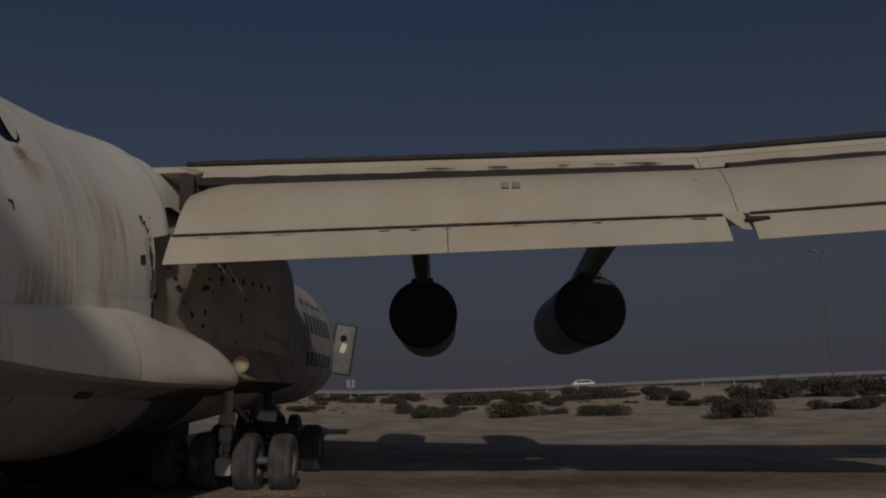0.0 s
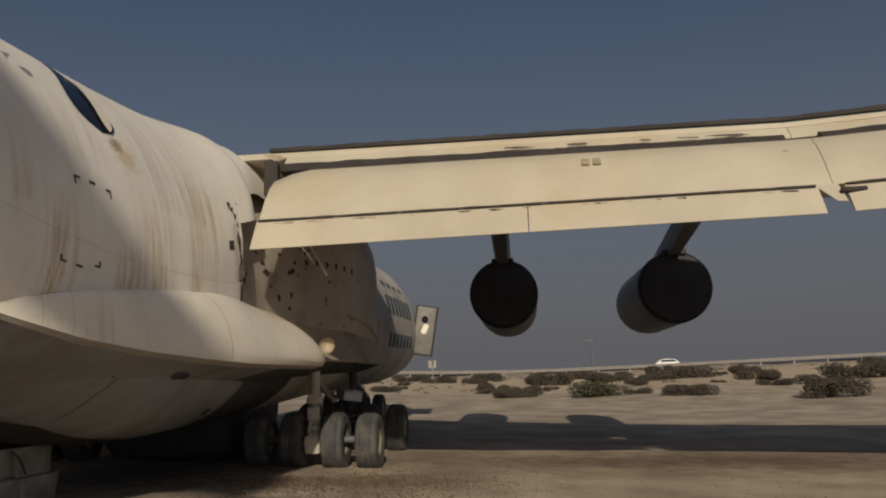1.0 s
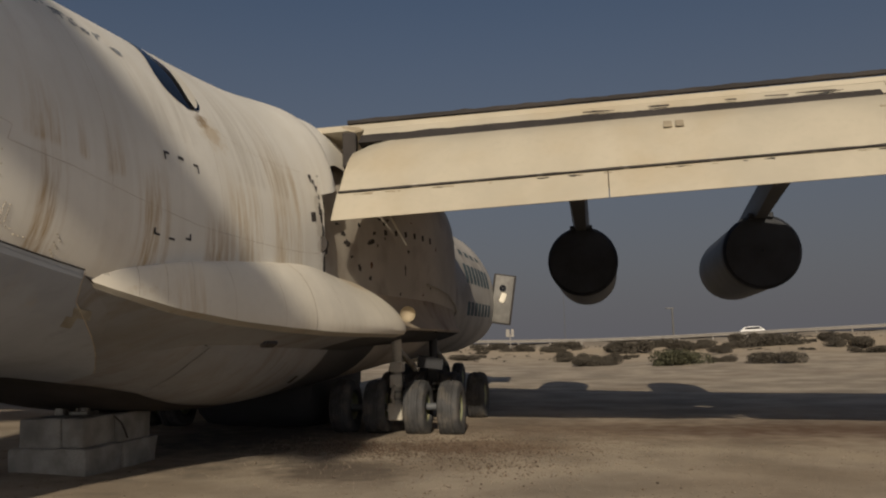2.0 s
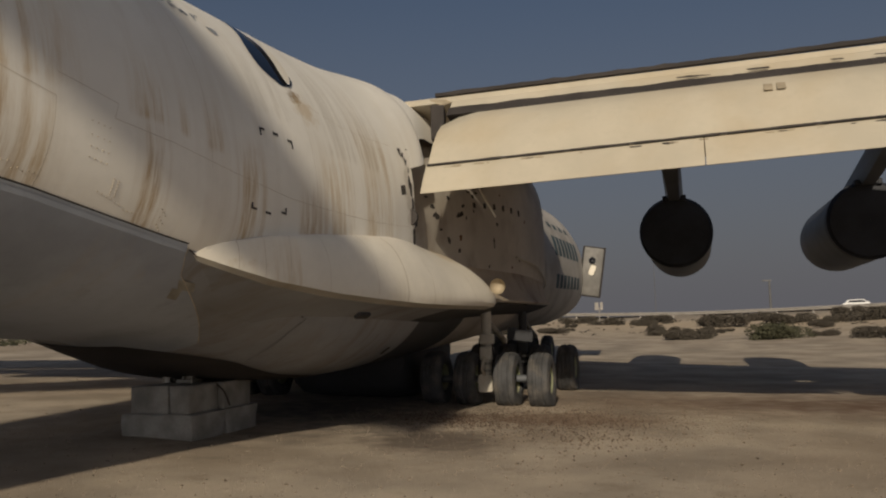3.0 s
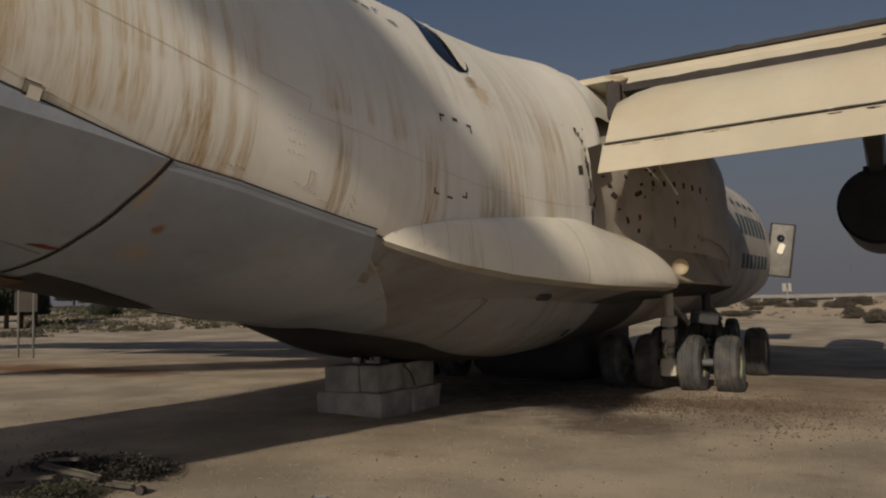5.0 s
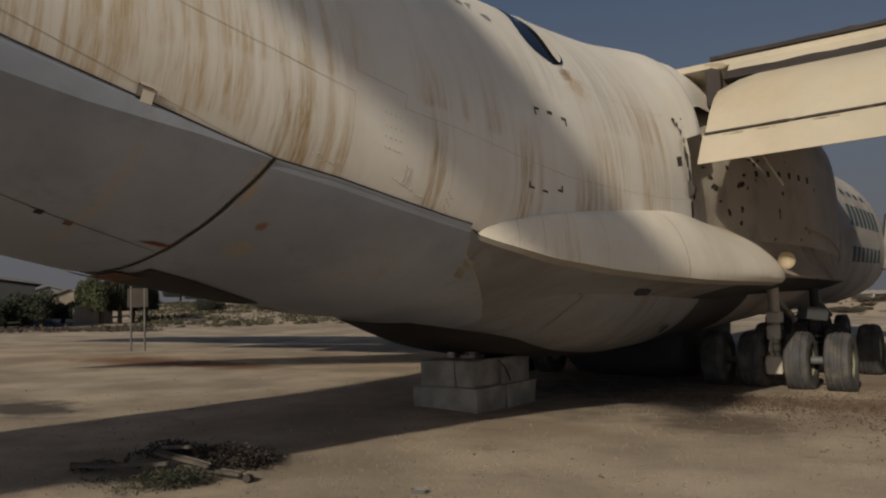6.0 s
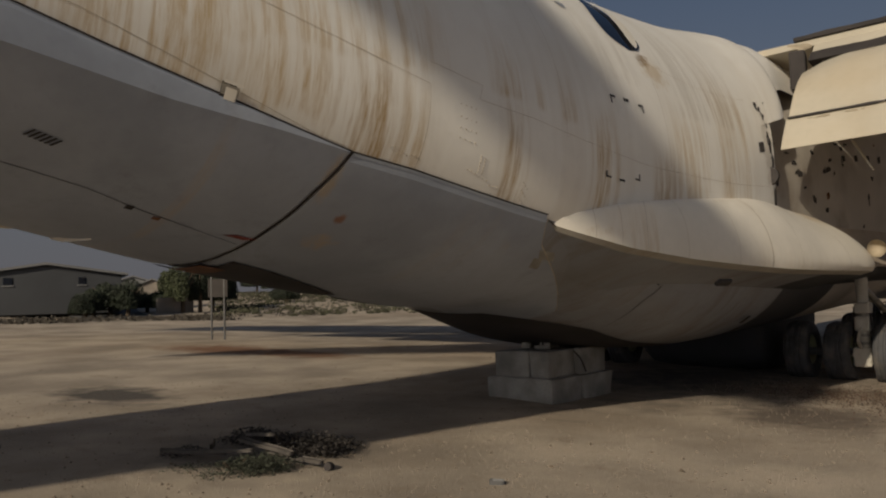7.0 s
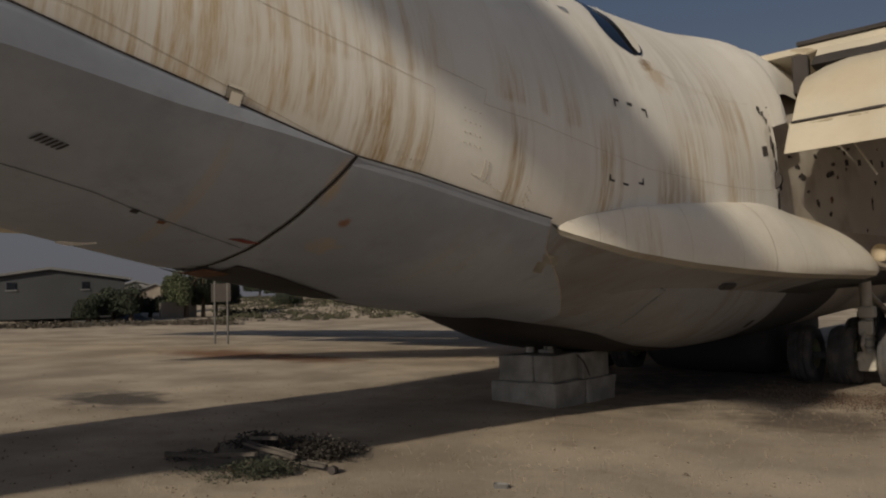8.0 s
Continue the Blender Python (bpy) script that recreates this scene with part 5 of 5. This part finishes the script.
for k in range(58):
    y = rng.uniform(38, 82)
    x = rng.uniform(-0.24 * y, 0.95 * y)
    w = rng.uniform(0.6, 2.2)
    bush(x, y, w, w * rng.uniform(0.25, 0.4), rng.randrange(2, 6), rng.uniform(0, 6.28))


# guard rail along the highway
rail = thing("guard_rail", (0, ROAD_Y, 0), "pale metal guard rail on short posts along the highway", "guard rail")
xs = [-140 + 4.0 * i for i in range(96)]
for x in xs:
    z = ground_z(x, ROAD_Y)
    if -36 < x < 120:
        part("post", box(bmesh.new(), (0.16, 0.16, 1.0), pose(x, 0.15, z + 0.35), 0.01), RAILING, rail)
loops = []
for x in xs:
    z = ground_z(x, ROAD_Y) + 0.62
    loops.append([Vector((x, 0, z - 0.2)), Vector((x, -0.08, z - 0.1)), Vector((x, 0, z)), Vector((x, -0.08, z + 0.1)), Vector((x, 0, z + 0.2)), Vector((x, 0.05, z))])
part("beam", rings(bmesh.new(), loops), RAILING, rail, "", False)

# posts, pole and lamp mast
pole = thing("utility_pole", at_ground(16.0, 100.2), "dark utility pole with a short crossarm beside the highway", "utility pole")
part("shaft", tube(bmesh.new(), (0, 0, 0), (0, 0, 4.35), 0.15, 0.11, 10), POST, pole)
part("crossarm", box(bmesh.new(), (1.1, 0.14, 0.16), pose(-0.3, 0, 4.3), 0.02), POST, pole)
mast = thing("lamp_mast", at_ground(51.2, 80.5), "tall thin lamp mast with twin lamp heads", "street lamp")
part("shaft", tube(bmesh.new(), (0, 0, 0), (0, 0, 14.9), 0.10, 0.05, 10), POST, mast)
for dx in (-0.75, 0.75):
    part("lamp_head", box(bmesh.new(), (0.95, 0.35, 0.22), pose(dx, 0, 15.0, 0, -12 if dx > 0 else 12, 0), 0.05), POST, mast)
mast2 = thing("radio_mast", at_ground(-1.3, 160), "very thin distant mast in the haze", "mast")
part("shaft", tube(bmesh.new(), (0, 0, 0), (0, 0, 13), 0.07, 0.04, 8), POST, mast2)
sign = thing("road_marker", at_ground(-3.4, 77.6), "small white marker board on a post by the highway", "road sign")
part("post", tube(bmesh.new(), (0, 0, 0), (0, 0, 1.6), 0.06, sides=8), RAILING, sign)
part("board", box(bmesh.new(), (0.42, 0.06, 0.85), pose(-0.26, -0.06, 1.75), 0.02), RAILING, sign)
part("board", box(bmesh.new(), (0.30, 0.06, 0.85), pose(0.26, -0.06, 1.75), 0.02), RAILING, sign)

# white car on the highway
car = thing("car", at_ground(34.4, 150, 0.27), "white car parked on the highway", "car")
side = [(-2.2, 0.35), (-2.25, 0.75), (-1.9, 0.95), (-1.35, 1.42), (-0.4, 1.55), (1.2, 1.52), (2.0, 1.05), (2.25, 0.9), (2.25, 0.35)]
part("body", prism(bmesh.new(), [(x, -0.85, z) for x, z in side], (0, 1.7, 0)), WHITE, car)
part("side_window", prism(bmesh.new(), [(x, -0.87, z) for x, z in ((-1.45, 1.0), (-1.1, 1.36), (1.1, 1.42), (1.7, 1.02))], (0, 0.01, 0)), GLASSY, car)
for x in (-1.4, 1.4):
    for y in (-0.8, 0.8):
        w = part("wheel", tube(bmesh.new(), (x, y - 0.12, 0.33), (x, y + 0.12, 0.33), 0.33, sides=20), RUBBER, car)
        part("rim", tube(bmesh.new(), (x, y - 0.13, 0.33), (x, y + 0.13, 0.33), 0.19, sides=14), BARE, w)


# ---- the notice board and what lies beyond the tail ----
board = thing("notice_board", at_ground(-17.1, 3.4), "blank notice board on two thin steel posts in the sand", "notice board")
ux, uy = 0.50, 0.27
for k in (-1, 1):
    part("post", tube(bmesh.new(), (k * ux * 0.42, k * uy * 0.42, -0.1), (k * ux * 0.42, k * uy * 0.42, 2.15), 0.035, sides=10), POST, board)
part("panel", box(bmesh.new(), (0.74, 0.04, 0.62), Matrix.Translation((0, 0, 1.75)) @ pose(0, 0, 0, 0, 0, 28), 0.01), SEAM, board, "dull grey panel")


def gable_shed(name, x, y, turn, length, width, eave, ridge, wall_mat, label, openings=()):
    shed = thing(name, at_ground(x, y, -0.1), label, "shed")
    shed.rotation_euler = (0, 0, radians(turn))
    h, w = length / 2, width / 2
    part("wall", prism(bmesh.new(), [(-h, -w, 0), (h, -w, 0), (h, -w, eave), (0, -w, ridge), (-h, -w, eave)], (0, width, 0)), wall_mat, shed)
    for s in (-1, 1):
        part("roof", prism(bmesh.new(), [(0, -w - 0.3, ridge + 0.03), (s * (h + 0.4), -w - 0.3, eave - 0.05 + 0.03), (s * (h + 0.4), -w - 0.3, eave + 0.12), (0, -w - 0.3, ridge + 0.18)], (0, width + 0.6, 0)), SHED_ROOF, shed)
    for ox, oz, ow, oh in openings:
        win = part("window", box(bmesh.new(), (ow, 0.12, oh), pose(ox, -w, oz), 0.01), GLASSY, shed)
        part("window_frame", box(bmesh.new(), (ow + 0.16, 0.06, 0.08), pose(ox, -w - 0.05, oz - oh / 2), 0.01), SHED_ROOF, win)
    return shed


def toward(px_angle, dist):
    """A place seen from the end of the walk, by its bearing left of +y and its distance."""
    a = radians(px_angle)
    return 6.72 - math.sin(a) * dist, -12.06 + math.cos(a) * dist


x, y = toward(67.7, 62)
gable_shed("warehouse", x, y, 68, 8.6, 14, 2.35, 3.0, SHED, "low grey warehouse with a gabled roof behind scrub", ((-2.1, 2.0, 0.5, 0.5), (2.0, 2.0, 0.4, 0.5)))
x, y = toward(61.3, 92)
gable_shed("small_shed", x, y, 62, 3.4, 5, 1.1, 1.9, WALL_PLASTER, "small pale shed with a gabled roof")
x, y = toward(62.4, 98)
gable_shed("small_shed", x, y, 60, 5, 6, 1.4, 2.2, SHED_ROOF, "small pale shed with a gabled roof")


def wall_run(b0, b1, d0, d1, h, mat, label, name="yard_wall"):
    a, b = Vector(toward(b0, d0)), Vector(toward(b1, d1))
    ob = thing(name, at_ground(*((a + b) / 2), -0.1), label, "wall")
    along = (b - a)
    n = int(along.length / 3) or 1
    ang = math.degrees(math.atan2(along.y, along.x))
    for i in range(n):
        c = (a + along * (i + 0.5) / n) - (a + b) / 2
        part("panel", box(bmesh.new(), (along.length / n - 0.06, 0.16, h), Matrix.Translation((c.x, c.y, h / 2)) @ pose(0, 0, 0, 0, 0, ang), 0.02), mat, ob)
        part("pier", box(bmesh.new(), (0.28, 0.28, h + 0.12), Matrix.Translation((c.x + along.x / n / 2, c.y + along.y / n / 2, h / 2 + 0.05)), 0.02), mat, ob)


wall_run(61.0, 58.8, 55, 58, 1.15, WALL_PLASTER, "sandy plastered yard wall with piers")
wall_run(71.5, 64.5, 55, 57, 1.3, SHED, "dark sheet-metal yard fence")


TREES = [bush_mesh("crown", 15000, 0.05, (1.0, 1.0, 1.0), 50 + k, LEAF if k < 2 else LEAF_PALE) for k in range(3)]


def tree(bearing, dist, w, h, kind, label, base=0.25):
    x, y = toward(bearing, dist)
    ob = thing("tree", at_ground(x, y, -0.05), label, "tree", "trees by the sheds")
    bm = tube(bmesh.new(), (0, 0, 0), (0.1, 0, h * 0.55), 0.16, 0.09, 9)
    part("trunk", bm, BARK, ob)
    rr = random.Random(int(bearing * 10))
    bm = bmesh.new()
    for k in range(6):
        a = rr.uniform(0, 6.28)
        tube(bm, (0.05, 0, h * rr.uniform(0.25, 0.5)), (math.cos(a) * w * 0.3, math.sin(a) * w * 0.3, h * rr.uniform(0.6, 0.85)), 0.06, 0.02, 6)
    part("limb", bm, BARK, ob)
    c = new("crown", TREES[kind])
    c.parent = ob
    c.location = (0, 0, h * base)
    c.scale = (w / 2.3, w / 2.3, h * (1 - base) / 1.15)
    c.rotation_euler = (0, 0, rr.uniform(0, 6.28))


DARK_TREE = "dark dusty broadleaf tree with an uneven crown"
for b, d, w, h, k in ((63.9, 54, 3.4, 2.7, 0), (62.8, 53, 2.6, 2.2, 1), (64.9, 53, 2.4, 1.9, 1), (60.9, 57, 2.0, 1.8, 0), (65.4, 52, 1.8, 1.5, 1), (59.3, 57, 2.7, 3.5, 2), (58.2, 58, 3.4, 4.2, 0), (57.4, 59, 2.6, 3.4, 0), (56.6, 62, 2.6, 3.2, 1), (60.2, 66, 1.8, 2.9, 2),
                      (61.6, 58, 2.0, 1.7, 0), (54.4, 110, 5.5, 4.2, 1), (53.2, 118, 5.0, 3.6, 0), (52.4, 70, 2.6, 1.5, 0)):
    tree(b, d, w, h, k, DARK_TREE if k < 2 else "pale green feathery tree beside a yard wall")
rng = random.Random(77)
for k in range(10):
    tree(52.0 - 1.1 * k + rng.uniform(-0.4, 0.4), rng.uniform(170, 230), rng.uniform(5, 9), rng.uniform(3.4, 5.5), k % 2, DARK_TREE, 0.1)

# far white house and lattice mast across the field
x, y = toward(50.2, 190)
house = gable_shed("far_house", x, y, 50, 5, 5, 2.6, 3.2, WHITE, "small white house far across the scrub field")
x, y = toward(53.0, 150)
tower = thing("lattice_mast", at_ground(x, y), "short dark lattice mast far across the field", "mast")
for dx, dy in ((-0.5, -0.5), (0.5, -0.5), (0.5, 0.5), (-0.5, 0.5)):
    part("leg", tube(bmesh.new(), (dx, dy, 0), (dx * 0.3, dy * 0.3, 5.0), 0.09, 0.07, 6), POST, tower)
for k in range(6):
    part("brace", tube(bmesh.new(), (-0.5 + 0.05 * k, -0.5, 0.4 + 0.75 * k), (0.5 - 0.05 * k, -0.5, 0.9 + 0.75 * k), 0.05, sides=6), POST, tower)


def scrub(name, count, where, label, seed, size, mats):
    """Low scrub that nobody could count, as one mesh of leaves."""
    r = random.Random(seed)
    verts, faces = [], []
    for _ in range(count):
        x, y = where(r)
        s = r.uniform(0.25, 0.8) * size
        v, f = leaf_cloud(26, 0.10 * size, (s, s, s * 0.45), r.randrange(10**6), 0.0, 3)
        k = len(verts)
        z = ground_z(x, y)
        verts += [(p.x + x, p.y + y, p.z + z) for p in v]
        faces += [tuple(i + k for i in q) for q in f]
    me = bpy.data.meshes.new(name)
    me.from_pydata(verts, [], faces)
    me.materials.append(mats)
    tagged(new(name, me), label, "scrub", kind="stuff")


def field(r):
    return toward(r.uniform(38, 57.2), r.uniform(49, 130) if r.random() < 0.75 else r.uniform(130, 260))


scrub("field_scrub", 1900, field, "low straw-coloured and olive scrub across the far field", 4, 1.1, BUSH_A)
scrub("field_scrub", 900, field, "grey-brown scrub across the far field", 6, 0.9, BUSH_B)
scrub("verge_scrub", 420, lambda r: toward(r.uniform(56, 76), r.uniform(46, 51)), "dusty weeds along the edge of the yard", 9, 0.8, BUSH_B)
scrub("bank_scrub", 420, lambda r: (r.uniform(-30, 90), r.uniform(42, 88)), "sparse dry tufts on the sand bank", 12, 0.55, BUSH_B)

# ---- scrap and weeds in the shade beside the block ----
pile = bush(0.10, -7.0, 1.4, 0.30, 6, 0.4, "tangle of dry dark brushwood in the aircraft's shadow", "brush heap")
bush(0.62, -7.95, 1.05, 0.22, 7, 1.2, "low green weed growing at the edge of the brush heap", "brush heap")
bush(-0.35, -7.55, 1.2, 0.16, 6, 2.0, "tangle of dry dark brushwood in the aircraft's shadow", "brush heap")
for k, (x, y, l, turn, lift, tilt) in enumerate(((0.62, -7.62, 0.95, -34, 0.16, 6), (0.88, -7.50, 0.9, -30, 0.08, 3), (0.30, -7.86, 0.9, -20, 0.10, -4), (0.05, -8.0, 0.8, 8, 0.08, 5), (0.40, -7.52, 0.7, -48, 0.22, -6))):
    plank = part("plank", rough_block((l * 0.75, 0.07, 0.02), k, 0.006), WOOD, None, "", False)
    plank.matrix_world = Matrix.Translation(at_ground(x, y, lift)) @ pose(0, 0, 0, tilt, tilt, turn + 38)
    tagged(plank, "weathered grey wooden plank lying on the brush heap", "plank", "loose planks")
can = thing("rusty_can", at_ground(1.23, -7.39, 0.03), "small dark crushed can on the sand", "can")
part("can_body", spun(bmesh.new(), [(0.0, -0.05), (0.035, -0.05), (0.045, 0.0), (0.035, 0.05), (0.0, 0.05)], pose(0, 0, 0, 80, 0, 30), 12), SEAM, can)
bm = rough_block((0.13, 0.05, 0.006), 5, 0.006)
ob = part("scrap_sheet", bm, POST)
ob.matrix_world = Matrix.Translation(at_ground(2.64, -6.81, 0.02)) @ pose(0, 0, 0, 6, 4, 30)
tagged(ob, "bent grey scrap of sheet metal on the sand", "scrap")

# stones and pebbles scattered on the sand
STONES = []
for k in range(4):
    bm = bmesh.new()
    bmesh.ops.create_icosphere(bm, subdivisions=1, radius=1.0)
    for v in bm.verts:
        v.co *= 0.75 + 0.5 * noise.noise(v.co * 1.3 + Vector((k * 7.0, 0, 0)))
        v.co.z *= 0.55
    me = bpy.data.meshes.new("stone")
    bm.to_mesh(me)
    bm.free()
    me.materials.append(STONE)
    STONES.append(me)
rng = random.Random(31)
for k in range(260):
    u = rng.random()
    x, y = (rng.uniform(1.5, 9), rng.uniform(-7.5, 3)) if u < 0.6 else (rng.uniform(-12, 2), rng.uniform(-8, 6))
    s = rng.choice((0.012, 0.016, 0.02, 0.03)) * rng.uniform(0.7, 1.3)
    ob = new("stone", STONES[k % 4])
    ob.matrix_world = Matrix.Translation(at_ground(x, y, s * 0.2)) @ pose(0, 0, 0, 0, 0, rng.uniform(0, 360)) @ Matrix.Scale(s, 4)
    tagged(ob, "small sand-coloured stone lying on the ground", "stone", "scattered stones")


def pebbles(count, seed):
    """Fine gravel and clods that nobody could count, as one mesh."""
    r = random.Random(seed)
    verts, faces = [], []
    for _ in range(count):
        if r.random() < 0.5:
            d, a = 3.5 + 11 * r.random() ** 1.4, r.uniform(-0.35, 1.25)
            x, y = 6.9 - d * math.sin(a), -12 + d * math.cos(a)
        else:
            x, y = r.gauss(4.6, 1.6), r.gauss(1.6, 1.6)
        s = 0.003 + 0.018 * r.random() ** 4
        z = ground_z(x, y) + 0.2 * s + 0.018 * noise.noise((x * 0.9, y * 0.9, 0))
        k = len(verts)
        for i in range(4):
            t = i * 1.5708 + r.uniform(-0.5, 0.5)
            verts.append((x + s * math.cos(t), y + s * math.sin(t), z - 0.3 * s))
        verts.append((x + r.uniform(-0.3, 0.3) * s, y + r.uniform(-0.3, 0.3) * s, z + s * r.uniform(0.4, 0.9)))
        faces += [(k, k + 1, k + 4), (k + 1, k + 2, k + 4), (k + 2, k + 3, k + 4), (k + 3, k, k + 4)]
    me = bpy.data.meshes.new("gravel")
    me.from_pydata(verts, [], faces)
    me.materials.append(STONE)
    tagged(new("gravel", me), "fine brown gravel and dried clods on the sand", "gravel", kind="stuff")


pebbles(24000, 8)

# brown crumbs of rust and dry leaf blown against the wheels
rng = random.Random(83)
verts, faces = [], []
for k in range(3400):
    x, y = (rng.gauss(4.9, 0.9), rng.gauss(0.9, 1.4)) if k < 1500 else (rng.gauss(2.97, 0.75), rng.gauss(1.00, 0.6))
    s = rng.uniform(0.008, 0.028)
    a, z = rng.uniform(0, 6.28), ground_z(x, y) + 0.012
    c, q = math.cos(a) * s, math.sin(a) * s
    i = len(verts)
    verts += [(x + c, y + q, z), (x - q * 0.6, y + c * 0.6, z + s * 0.3), (x - c, y - q, z), (x + q * 0.6, y - c * 0.6, z + s * 0.5), (x, y, z + s * 0.8)]
    faces += [(i, i + 1, i + 4), (i + 1, i + 2, i + 4), (i + 2, i + 3, i + 4), (i + 3, i, i + 4)]
me = bpy.data.meshes.new("rust_crumbs")
me.from_pydata(verts, [], faces)
me.materials.append(LITTER)
tagged(new("rust_crumbs", me), "brown crumbs and dry leaf litter on the sand by the wheels", "litter", kind="stuff")
